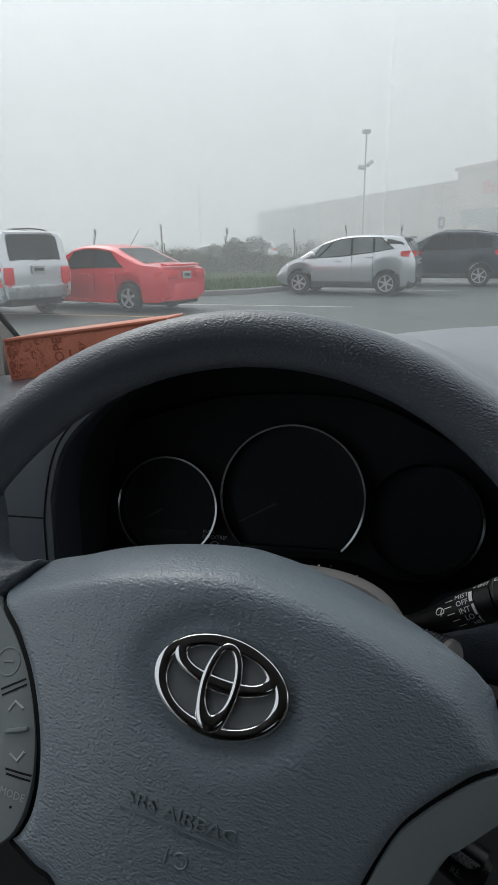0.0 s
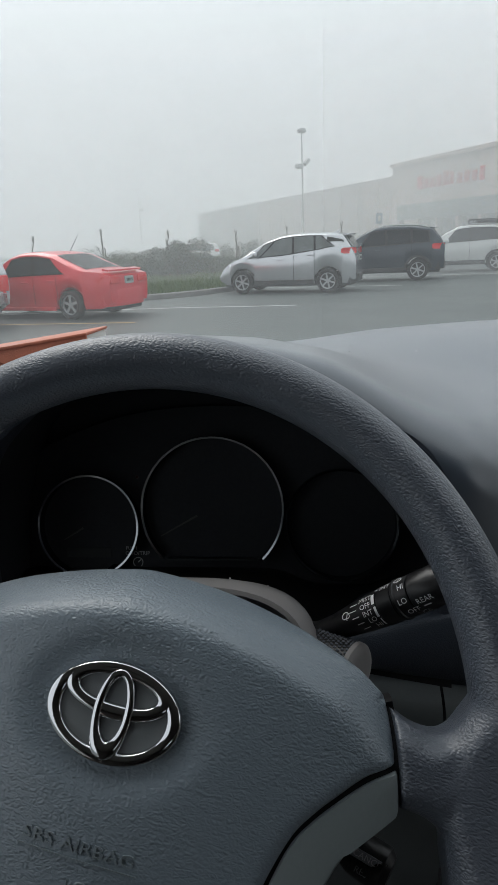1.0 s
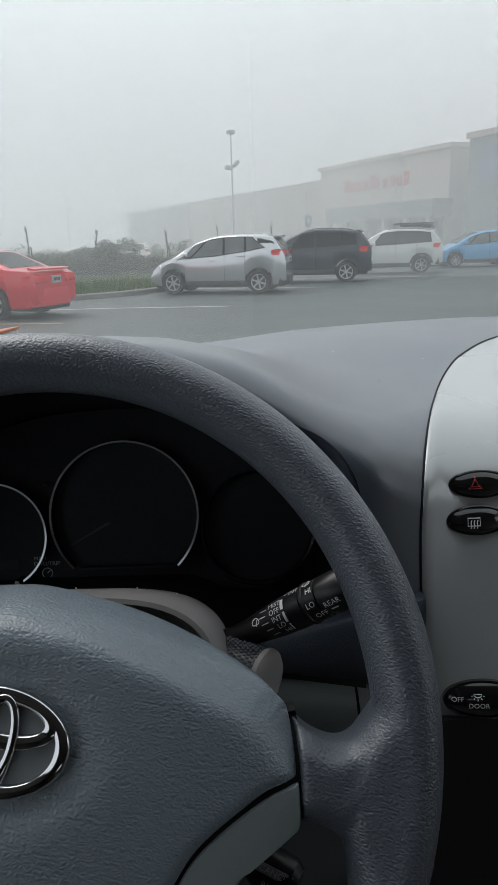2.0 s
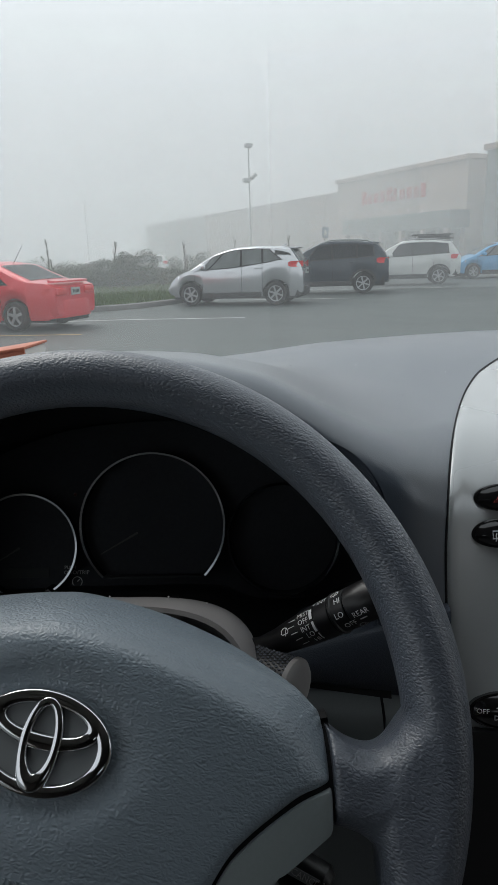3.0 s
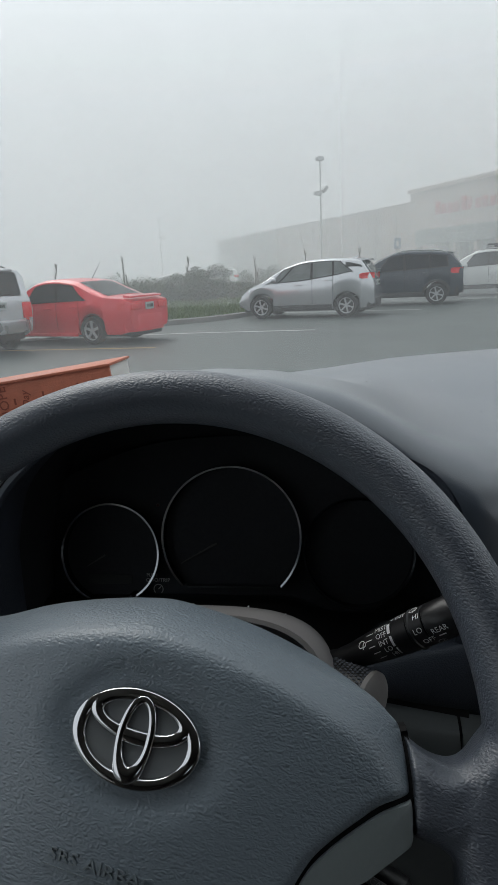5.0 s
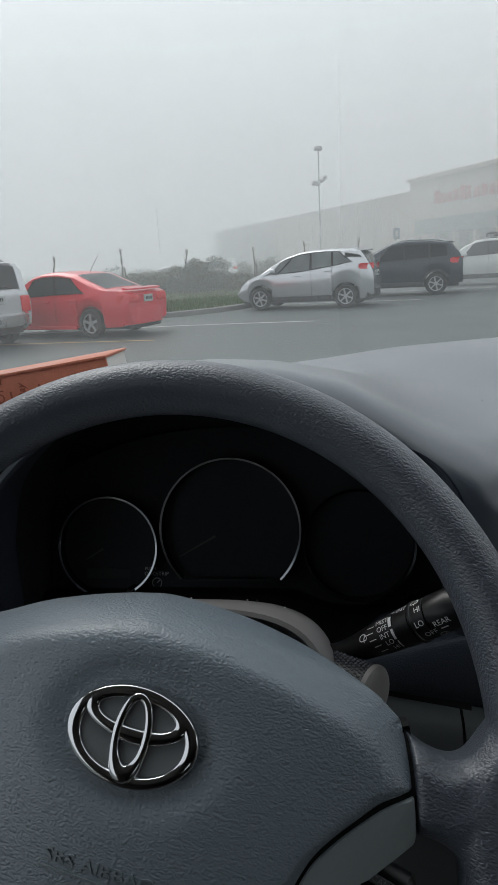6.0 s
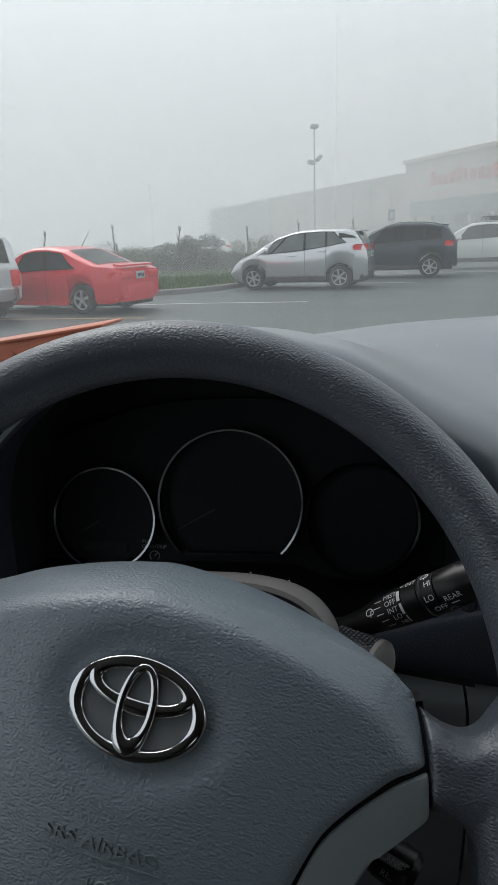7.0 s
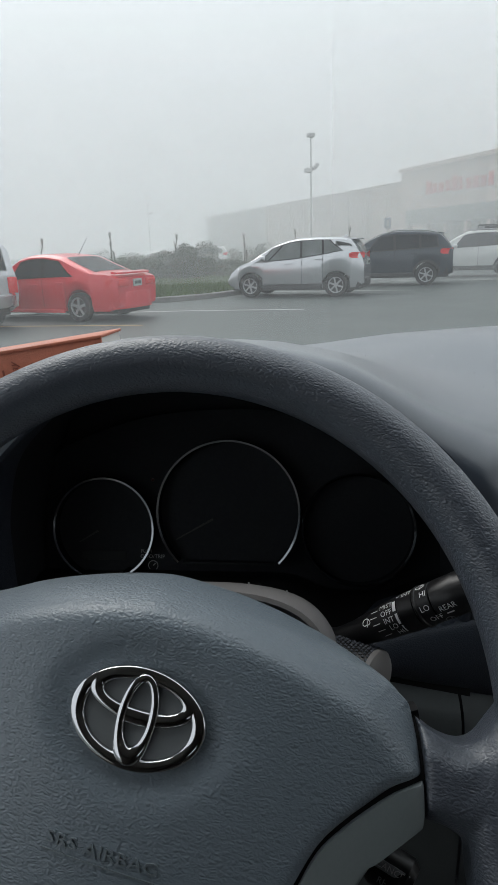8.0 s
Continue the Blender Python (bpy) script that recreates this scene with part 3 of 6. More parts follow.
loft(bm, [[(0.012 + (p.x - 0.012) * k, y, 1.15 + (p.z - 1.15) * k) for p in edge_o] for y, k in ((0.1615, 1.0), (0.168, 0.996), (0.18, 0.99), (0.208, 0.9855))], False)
part("hood_lip", bm, "dash_dark", dash, "inner lip of the hood, its shade put into darker vinyl")
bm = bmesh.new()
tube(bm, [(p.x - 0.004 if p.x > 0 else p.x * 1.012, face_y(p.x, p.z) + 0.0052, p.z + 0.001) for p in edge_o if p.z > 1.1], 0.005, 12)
part("hood_edge", bm, "dash_dark", dash, "rolled edge of the hood, its shade put into darker vinyl")

# left face: a seam between the upper and lower face
bm = bmesh.new()
box(bm, -0.5, -0.174, FY - 0.0006, FY + 0.004, 1.2143, 1.2153)
part("face_seam", bm, "gap", dash)
bm = bmesh.new()
tube(bm, [(p.x * 1.006 - 0.002, FY - 0.0005, p.z + 0.003) for p in edge_o if p.x < -0.06 and p.z > 1.1], 0.0006, 6)
part("hood_seam", bm, "gap", dash)
# knee panel under the column, in two pieces with a seam
for x0, x1 in ((-0.46, 0.1785), (0.1805, 0.2285)):
    bm = bmesh.new()
    rings = []
    for x in np.linspace(x0, x1, 10):
        dz = -0.012 * max(0.0, (x - 0.1) / 0.1)
        rings.append([(x, p.y, p.z + dz) for p in spline([(0, 0.2, 0.7), (0, 0.15, 0.85), (0, 0.125, 0.98), (0, 0.126, 1.06), (0, 0.136, 1.1), (0, 0.148, 1.114), (0, 0.17, 1.12)], 4)])
    loft(bm, rings, False)
    bmesh.ops.solidify(bm, geom=bm.faces[:], thickness=-0.006)
    part("knee_panel", bm, "lower", dash, "dull grey-green lower panel")
bm = bmesh.new()
rings = []
for x in np.linspace(0.06, 0.2275, 16):
    top, foot = 1.143 + 0.27 * (x - 0.107), 1.118 - 0.2 * (x - 0.1)
    rings.append([(x, p.y, p.z) for p in spline([(0, 0.17, foot), (0, 0.158, foot + 0.006), (0, 0.153, (top + foot) / 2), (0, 0.156, top - 0.006), (0, 0.165, top), (0, 0.2, top - 0.006), (0, 0.26, top - 0.02)], 4)])
loft(bm, rings, False)
part("ledge", bm, "dash_dark", dash, "dark rounded ledge under the stalk")

# ---- instrument cluster ----
GAUGE = VAN @ pose(0, 0.26, 1.2, 75)
cluster = thing("instrument_cluster", "unlit black instrument cluster with three ringed gauges", "instrument cluster", GAUGE)
bm = bmesh.new()
slab(bm, [(p.x, p.y) for p in spline([(-0.18, -0.12, 0), (-0.18, 0.0, 0), (-0.165, 0.045, 0), (-0.12, 0.07, 0), (-0.05, 0.088, 0), (0.05, 0.088, 0), (0.12, 0.06, 0), (0.17, 0.03, 0), (0.2, 0.0, 0), (0.2, -0.12, 0), (0, -0.125, 0)], 6, True)], -0.03, -0.012)
part("backing", bm, "matte", cluster)


def ring_part(bm, pts, width, height, closed):
    """A raised band along points in the plane."""
    rings = []
    n = len(pts)
    for i, p in enumerate(pts):
        a, b = pts[(i - 1) % n] if closed or i else p, pts[(i + 1) % n] if closed or i + 1 < n else p
        d = (Vector(b) - Vector(a)).normalized()
        s = Vector((-d.y, d.x, 0))
        p = Vector(p)
        rings.append([p + s * width * math.cos(q) + Vector((0, 0, height * math.sin(q))) for q in [math.pi * j / 8 for j in range(9)]])
    loft(bm, rings, True, not closed, not closed, closed)


def gauge(cx, cy, r, chord, needle, label, lean):
    pts = []
    for i in range(97):
        a = -math.pi / 2 + 2 * math.pi * i / 96
        y = cy + r * math.sin(a)
        if chord is None or y > chord:
            pts.append((cx + r * math.cos(a), y, 0))
    bm = bmesh.new()
    rings = []
    for p in pts:
        d = Vector((p[0] - cx, p[1] - cy, 0)).normalized()
        q = Vector(p)
        rings.append([q + d * o + Vector((0, 0, h)) for o, h in ((0.0012, -0.006), (0.0012, 0.0022), (0.0009, 0.0026), (-0.0008, 0.0026 - lean), (-0.0014, -0.007))])
    loft(bm, rings, True, chord is not None, chord is not None, chord is None)
    g = part("gauge", bm, "ring", cluster, label)
    bm = bmesh.new()
    slab(bm, [(p[0] * 0.99 + cx * 0.01, p[1], 0) for p in pts], -0.011, -0.008)
    part("dial", bm, "matte", g)
    if needle:
        (x0, y0), (x1, y1) = needle
        d = Vector((x1 - x0, y1 - y0, 0))
        s = Vector((-d.y, d.x, 0)).normalized()
        bm = bmesh.new()
        slab(bm, [Vector((x0, y0, 0)) + s * 0.0004, Vector((x1, y1, 0)) + s * 0.0009, Vector((x1, y1, 0)) - s * 0.0009, Vector((x0, y0, 0)) - s * 0.0004], -0.006, -0.005)
        part("needle", bm, "ink_needle", g, "dim grey needle", smooth=False)
    return g


M["ink_needle"] = material("dim_needle", (0.055, 0.055, 0.055), 0.6, vary=0.05)
M["ink_lens"] = material("unlit_red_lens", (0.05, 0.006, 0.006), 0.3, vary=0.05)
M["lcd"] = material("unlit_display", (0.022, 0.026, 0.028), 0.7, vary=0.05)
gauge(-0.109, -0.0135, 0.0446, None, ((-0.1333, -0.0264), (-0.1161, -0.0162)), "thin metal ring of the small left gauge", 0.0004)
gauge(0.0015, 0.002, 0.0615, -0.0415, ((-0.0452, -0.0232), (-0.0127, -0.0052)), "thin metal ring of the large middle gauge", 0.0006)
gauge(0.1127, -0.0125, 0.0468, None, None, "thin metal ring of the small right gauge", 0.0016)
bm = bmesh.new()
box(bm, -0.0385, 0.0415, -0.0435, -0.0422, -0.008, 0.0, 0.0004)
part("gauge_foot", bm, "lcd", cluster)
bm = bmesh.new()
box(bm, -0.132, -0.091, -0.0425, -0.034, -0.0075, -0.0065, 0.0005)
part("trip_display", bm, "lcd", cluster, "small unlit trip display")
for words, x, y, size in (("PUSH", -0.0715, -0.0335, 0.0042), ("ODO/TRIP", -0.066, -0.038, 0.0048)):
    part("lettering", move(text_bm(words, size), Matrix.Translation((x, y, -0.003))), "ink_dim", cluster, smooth=False)
bm = bmesh.new()
ring_part(bm, [(-0.0648 + 0.0042 * math.cos(a), -0.0452 + 0.0042 * math.sin(a), 0) for a in np.linspace(-0.9, 4.0, 24)], 0.00035, 0.0003, False)
tube(bm, [(-0.0648, -0.0452, 0), (-0.0625, -0.043, 0)], 0.0004, 6)
part("dimmer_symbol", bm, "ink_dim", cluster)
bm = bmesh.new()
tube(bm, [(-0.0885, -0.052, -0.008), (-0.0885, -0.052, 0.004), (-0.0885, -0.052, 0.006)], [0.0035, 0.0032, 0.0022], 16)
part("trip_knob", bm, "gloss_black", cluster)
bm = bmesh.new()
bmesh.ops.create_uvsphere(bm, u_segments=12, v_segments=6, radius=0.0016)
part("warning_lens", move(bm, Matrix.Translation((-0.0665, 0.029, -0.008))), "ink_lens", cluster, "tiny unlit red warning lens")
# black lower visor of the cluster, dipping round the right gauge
bm = bmesh.new()
rings = []
for x in np.linspace(-0.172, 0.187, 40):
    dip = 0.014 * math.exp(-((x - 0.113) / 0.045) ** 4)
    rings.append([(x, -0.052 - dip, -0.012), (x, -0.053 - dip, 0.002), (x, -0.056 - dip, 0.008), (x, -0.075, 0.04), (x, -0.1, 0.075), (x, -0.13, 0.08)])
loft(bm, rings, False)
part("lower_visor", bm, "black", cluster, "black moulded visor below the gauges")

# ---- steering column ----
column = thing("steering_column", "pale grey plastic steering column shroud with dust on it", "steering column", VAN @ pose(0, 0, 1.21, 59.6))
bm = bmesh.new()


def oval(w, h, z, y0=0.0, n=56, e=3.1):
    out = []
    for i in range(n):
        a = 2 * math.pi * i / n
        c, s = math.cos(a), math.sin(a)
        out.append((w * math.copysign(abs(c) ** (2 / e), c), y0 + h * math.copysign(abs(s) ** (2 / e), s), z))
    return out


loft(bm, [oval(0.07, 0.04, -0.1), oval(0.079, 0.048, -0.08), oval(0.0835, 0.0525, -0.072), oval(0.085, 0.0545, -0.061), oval(0.0875, 0.0572, -0.0615), oval(0.0915, 0.0605, -0.074), oval(0.0935, 0.063, -0.1), oval(0.0925, 0.0635, -0.15), oval(0.0885, 0.06, -0.2)], True, True, False)
part("shroud", bm, "shroud", column)
bm = bmesh.new()
tube(bm, [(0, 0, -0.1), (0, 0, -0.02)], 0.03, 20)
part("shaft", bm, "matte", column)
dr = random.Random(3)
for k in range(5):
    bm = bmesh.new()
    bmesh.ops.create_icosphere(bm, subdivisions=1, radius=dr.uniform(0.0005, 0.001))
    x, z = (0.059, -0.11) if k == 0 else (0.043, -0.088) if k == 1 else (dr.uniform(-0.02, 0.07), dr.uniform(-0.14, -0.085))
    single("dust_speck", bm, "dirt" if k == 1 else "speck", "tiny fleck of dust on the steering column", "speck", VAN @ pose(0, 0, 1.21, 59.6) @ Matrix.Translation((x, 0.0632 - 0.035 * abs(x / 0.094) ** 4.2, z)), group="dust on the column")

# ignition switch beside the shroud
ign = thing("ignition_switch", "grey ignition boss with a knurled dark ring", "ignition switch", VAN)
K0, K1, K2 = Vector((0.0876, 0.0988, 1.1696)), Vector((0.1112, 0.0856, 1.169)), Vector((0.1165, 0.0822, 1.1692))
bm = bmesh.new()
tube(bm, [K1, K1.lerp(K2, 0.1), K1.lerp(K2, 0.55), K1.lerp(K2, 0.8), K1.lerp(K2, 0.95), K1.lerp(K2, 1.03)], [0.0165, 0.0182, 0.0178, 0.016, 0.012, 0.006], 28)
part("boss", bm, "shroud", ign)
bm = bmesh.new()
tube(bm, [K0, K1], 0.0175, 28)
ringp = part("knurled_ring", bm, "black", ign)
bm = bmesh.new()
ax = (K1 - K0).normalized()
e1 = ax.cross(Vector((0, 0, 1))).normalized()
e2 = ax.cross(e1)
for i in range(40):
    for j in range(int((K1 - K0).length / 0.0026)):
        a = 2 * math.pi * (i + 0.5 * (j % 2)) / 40
        p = K0 + (e1 * math.cos(a) + e2 * math.sin(a)) * 0.0176 + ax * (0.0015 + j * 0.0026)
        tube(bm, [p, p + ax * 0.0016], [0.0009, 0.0007], 4)
part("knurling", bm, "dash_dark", ringp)

# ---- wiper stalk ----
A0, A1 = Vector((0.0896, 0.112, 1.1754)), Vector((0.203, 0.0642, 1.2645))
AX = (A1 - A0).normalized()
FACE = (Vector((0.08, -0.26, 1.42)) - A0.lerp(A1, 0.4))
FACE = (FACE - AX * FACE.dot(AX)).normalized()
UPW = AX.cross(FACE) * -1
if UPW.z < 0:
    UPW = -UPW
stalk = thing("wiper_stalk", "black wiper stalk with white printed settings", "wiper stalk", VAN)


def stalk_piece(name, stations, mat, seg=32):
    bm = bmesh.new()
    rings = [[A0 + AX * s + (FACE * math.cos(a) + UPW * math.sin(a)) * r for a in [2 * math.pi * i / seg for i in range(seg)]] for s, r in stations]
    loft(bm, rings, True, True, True)
    return part(name, bm, mat, stalk)


stalk_piece("lever", [(-0.03, 0.012), (-0.005, 0.0105), (0.008, 0.0078), (0.02, 0.008), (0.032, 0.0094), (0.045, 0.0107), (0.0562, 0.0111)], "black")
stalk_piece("ring", [(0.0567, 0.0109), (0.0571, 0.0114), (0.067, 0.0116), (0.0674, 0.0111)], "black")
stalk_piece("ring", [(0.0679, 0.0119), (0.0684, 0.0124), (0.0697, 0.0124), (0.0702, 0.0116), (0.078, 0.0117), (0.0784, 0.0112)], "black")
stalk_piece("knob", [(0.0789, 0.0112), (0.0794, 0.0118), (0.094, 0.0118), (0.0955, 0.0108), (0.11, 0.0106), (0.117, 0.0095), (0.12, 0.006)], "black")


def on_stalk(bm, s0, deg, radius):
    """Wrap a flat mesh round the stalk."""
    for v in bm.verts:
        a = radians(deg) + v.co.y / radius
        v.co = A0 + AX * (s0 + v.co.x) + (FACE * math.cos(a) + UPW * math.sin(a)) * (radius + 0.00025)
    return bm


def bar(w, h):
    bm = bmesh.new()
    n = 6
    loft(bm, [[(w * (i / 2 - 0.5), h * (j / n - 0.5), 0) for i in range(3)] for j in range(n + 1)], False)
    return bm


for words, s0, deg, radius, size in (("MIST", 0.0492, 47, 0.0109, 0.0045), ("OFF", 0.049, 24, 0.0109, 0.0045), ("INT", 0.0495, 1, 0.0109, 0.0045), ("LO", 0.0508, -22, 0.011, 0.0045), ("HI", 0.0525, -46, 0.011, 0.0045),
                                     ("INT", 0.064, 60, 0.0116, 0.0044), ("HI", 0.0755, 34, 0.0117, 0.0048), ("LO", 0.0742, -6, 0.0117, 0.0048), ("OFF", 0.0775, -42, 0.0118, 0.0048), ("REAR", 0.0872, -22, 0.0118, 0.0046)):
    part("lettering", on_stalk(text_bm(words, size), s0, deg, radius), "ink", stalk, smooth=False)
for s0, deg, radius, w, h in ((0.0405, 44, 0.0105, 0.005, 0.0005), (0.0395, 24, 0.0105, 0.005, 0.0005), (0.0405, 2, 0.0105, 0.005, 0.0005), (0.042, -20, 0.0106, 0.005, 0.0005), (0.0438, -42, 0.0107, 0.005, 0.0005),
                              (0.0551, 36, 0.0111, 0.0022, 0.0062), (0.0555, -4, 0.0111, 0.0017, 0.0062), (0.056, -40, 0.0111, 0.0009, 0.0056), (0.058, 62, 0.0115, 0.002, 0.0006), (0.0868, -40, 0.0118, 0.0048, 0.0009)):
    part("mark", on_stalk(bar(w, h), s0, deg, radius), "ink", stalk, smooth=False)
for s0, deg, radius, mat in ((0.0335, 22, 0.0098, "ink"), (0.0735, 66, 0.0117, "ink"), (0.083, -66, 0.0118, "ink_dim")):
    bm = bmesh.new()
    ring_part(bm, [(0.0022 * math.cos(a) * 1.2, -0.0008 + 0.003 * max(0, math.sin(a)), 0) for a in np.linspace(0, math.pi, 10)] + [(-0.0018, -0.0016, 0), (0.0018, -0.0016, 0)], 0.0003, 0.0001, True)
    ring_part(bm, [(0, -0.0028, 0), (0.0004, -0.001, 0), (0.0014, 0.001, 0)], 0.0003, 0.0001, False)
    part("wiper_symbol", on_stalk(bm, s0, deg, radius), mat, stalk, smooth=False)

# ---- steering wheel, turned a little clockwise ----
WHEEL = VAN @ pose(0, 0, 1.21, 59.6) @ pose(0, 0, 0, 0, 0, -13)
wheel = thing("steering_wheel", "grey textured steering wheel with a padded hub, turned slightly clockwise", "steering wheel", WHEEL)
bm = bmesh.new()
RR, RA, RN = 0.1748, 0.0147, 0.0191
rings = []
for i in range(160):
    a = 2 * math.pi * i / 160
    grip = 1 + 0.05 * math.exp(-((math.degrees(a) - 25) / 14) ** 2) + 0.05 * math.exp(-((math.degrees(a) - 155) / 14) ** 2)
    rings.append([((RR + RA * grip * math.cos(b)) * math.cos(a), (RR + RA * grip * math.cos(b)) * math.sin(a), RN * grip * math.sin(b)) for b in [2 * math.pi * j / 32 for j in range(32)]])
loft(bm, rings, True, close_path=True)
SPOKE = [(0.1182, 0.0318), (0.1234, 0.0285), (0.13, 0.0256), (0.1376, 0.0244), (0.144, 0.0254), (0.1488, 0.0297), (0.1535, 0.039), (0.1635, 0.055), (0.1745, 0.058), (0.178, 0.0), (0.172, -0.05), (0.1625, -0.046), (0.1545, -0.028), (0.1515, -0.0165), (0.1464, -0.0122), (0.1389, -0.01), (0.1303, -0.0094), (0.1294, -0.0054), (0.1277, 0.003), (0.1258, 0.0114), (0.1234, 0.0199), (0.12, 0.0283)]
spoke_z = eased([0.1, 0.125, 0.145, 0.16, 0.173, 0.2], [0.0168, 0.0168, 0.0162, 0.0172, 0.0186, 0.0188], 0.01)
for sd in (1, -1):
    pts = spline([(x, y, 0) for x, y in SPOKE], 5, True)
    c = sum(pts, Vector()) / len(pts)
    soft_edge = [p for p in pts if p.x > 0.133 or p.y > 0.0265]
    shift = Vector((0, 0, 0)) if sd > 0 else Vector((0.009, -0.004, 0))

    def lay(p, drop=0.0):
        gap = min((p - q).length for q in soft_edge)
        z = spoke_z(p.x) - 0.012 * max(0.0, 1 - gap / 0.011) ** 2 - drop
        return Vector((sd * p.x, p.y, z)) + shift

    rings = [[Vector((sd * p.x, p.y, -0.018)) + shift for p in pts], [lay(p, 0.004) for p in pts]]
    rings += [[lay(c + (p - c) * k, 0.0012 if k == 1 else 0.0) for p in pts] for k in (1.0, 0.975, 0.94, 0.9, 0.85, 0.78, 0.7, 0.55, 0.3)]
    loft(bm, rings, True, True, True)
bmesh.ops.recalc_face_normals(bm, faces=bm.faces[:])
rim = part("rim", bm, "rim", wheel, "pebbled grey rim moulded with its two spokes")
weld = rim.modifiers.new("weld", "REMESH")
weld.mode, weld.voxel_size, weld.use_smooth_shade = "VOXEL", 0.0013, True
soft = rim.modifiers.new("soft", "SMOOTH")
soft.factor, soft.iterations = 0.5, 34

# the hub pad
PAD_R = [(0.1105, 0.0385), (0.1152, 0.0352), (0.1167, 0.0326), (0.1187, 0.028), (0.1216, 0.0195), (0.1237, 0.012), (0.1237, 0.0095), (0.1211, 0.0076), (0.1124, 0.0026), (0.1037, -0.0056), (0.094, -0.0158), (0.0868, -0.0262), (0.0803, -0.0441), (0.0775, -0.058), (0.0765, -0.078), (0.071, -0.097), (0.058, -0.106), (0.03, -0.11)]
PAD_T = [(0.0, 0.0642), (0.036, 0.062), (0.07, 0.0548), (0.1, 0.0445)]
PAD_L = [(-0.03, -0.102), (-0.0442, -0.0938), (-0.0517, -0.0927), (-0.0622, -0.0893), (-0.0662, -0.0878), (-0.064, -0.0855), (-0.0611, -0.0751), (-0.0618, -0.0637), (-0.0647, -0.053), (-0.0691, -0.0426), (-0.0748, -0.0323), (-0.0818, -0.0222), (-0.0888, -0.0144), (-0.0995, -0.0047),
         (-0.1132, 0.0039), (-0.119, 0.011), (-0.118, 0.0195), (-0.1095, 0.0272), (-0.0915, 0.0352), (-0.074, 0.0438), (-0.057, 0.0505), (-0.036, 0.0572), (-0.018, 0.0617)]
outline = PAD_T + PAD_R + [(0, -0.108)] + PAD_L
edge = spline([(x, y, 0) for x, y in outline], 5, True)
CEN = Vector((0, -0.012, 0))
bm = bmesh.new()
levels = [0.04, 0.1, 0.17, 0.24, 0.31, 0.38, 0.45, 0.52, 0.58, 0.64, 0.7, 0.75, 0.8, 0.84, 0.88, 0.91, 0.94, 0.96, 0.98, 0.992, 1.0]


top_edge = [p for p in edge if p.y > 0.019 and p.y > 0.034 + (p.x - 0.1165) * (0.1 if p.x < 0.1165 else 9)]
side_edge = [p for p in edge if p not in top_edge]
top_edge += [Vector((0.1165 + 0.003 * k, 0.0335 - 0.0026 * k, 0)) for k in range(1, 8)]


def pad_height(p, k=0.0):
    """A soft dome that rolls off in a long curve along its top edge and a short one elsewhere."""
    z = 0.0385 - 1.25 * p.x ** 2 - 0.9 * (p.y + 0.01) ** 2
    over = max(0.0, 1 - min((p - q).length for q in top_edge) / 0.021)
    under = max(0.0, 1 - min((p - q).length for q in side_edge) / 0.0045)
    z -= (0.034 - 0.018 * min(1.0, max(0.0, (p.x - 0.07) / 0.045))) * over ** 1.8 + 0.0022 * under ** 2
    e = ((p.x - 0.0032) / 0.036) ** 2 + ((p.y - 0.0038) / 0.0275) ** 2
    return z - 0.0034 * math.exp(-max(0, e - 0.72) ** 2 * 5.0)


rings = []
for k in levels:
    rings.append([(CEN + (p - CEN) * k) + Vector((0, 0, pad_height(CEN + (p - CEN) * k, k))) for p in edge])
rings.append([CEN + (p - CEN) * 0.995 + Vector((0, 0, pad_height(p, 1.0) - 0.006)) for p in edge])
rings.append([CEN + (p - CEN) * 0.97 + Vector((0, 0, -0.035)) for p in edge])
loft(bm, rings, True, True, False)
pad_tree = BVHTree.FromBMesh(bm)
pad = part("hub_pad", bm, "pad", wheel, "grained grey airbag cover")


def drape(bm, tree):
    """Lay a flat mesh on a surface below it; its own heights stay on top."""
    for v in bm.verts:
        place = tree.ray_cast(Vector((v.co.x, v.co.y, 0.2)), Vector((0, 0, -1)))[0]
        if place is not None:
            v.co.z += place.z
    return bm


# black strip in the gap between the pad and its neighbours, painting its shade
bm = bmesh.new()
run = [p for p in edge if p in side_edge]
far = max(range(len(run)), key=lambda i: (run[i] - run[i - 1]).length)
run = run[far:] + run[:far]
rings = []
for i, p in enumerate(run):
    d = (run[min(i + 1, len(run) - 1)] - run[max(i - 1, 0)]).normalized()
    out = Vector((-d.y, d.x, 0))
    out = out if (p + out * 0.002 - CEN).length > (p - CEN).length or abs(p.x) < 0.05 else -out
    z = Vector((0, 0, pad_height(p, 1.0) - 0.0022))
    rings.append([p - out * 0.001 + z, p + out * 0.0034 + z, p + out * 0.0034 + z - Vector((0, 0, 0.012)), p - out * 0.001 + z - Vector((0, 0, 0.012))])
loft(bm, rings, True, True, True)
part("pad_gap_shade", bm, "gap", wheel, "black strip painting the shade in the gap round the airbag cover")
part("embossed_lettering", drape(move(text_bm("SRS AIRBAG", 0.0068, 0.0006), Matrix.Translation((0.0034, -0.0494, 0.0001)) @ Matrix.Diagonal((1.36, 1, 1, 1))), pad_tree), "emboss", pad, smooth=False)
bm = bmesh.new()
loft(bm, [[(x, -0.0545, -0.0005), (x, -0.0544, 0.0005), (x, -0.0539, 0.0005), (x, -0.0538, -0.0005)] for x in np.linspace(-0.0225, 0.0295, 24)], False)
part("embossed_line", drape(bm, pad_tree), "emboss", pad, smooth=False)
bm = bmesh.new()
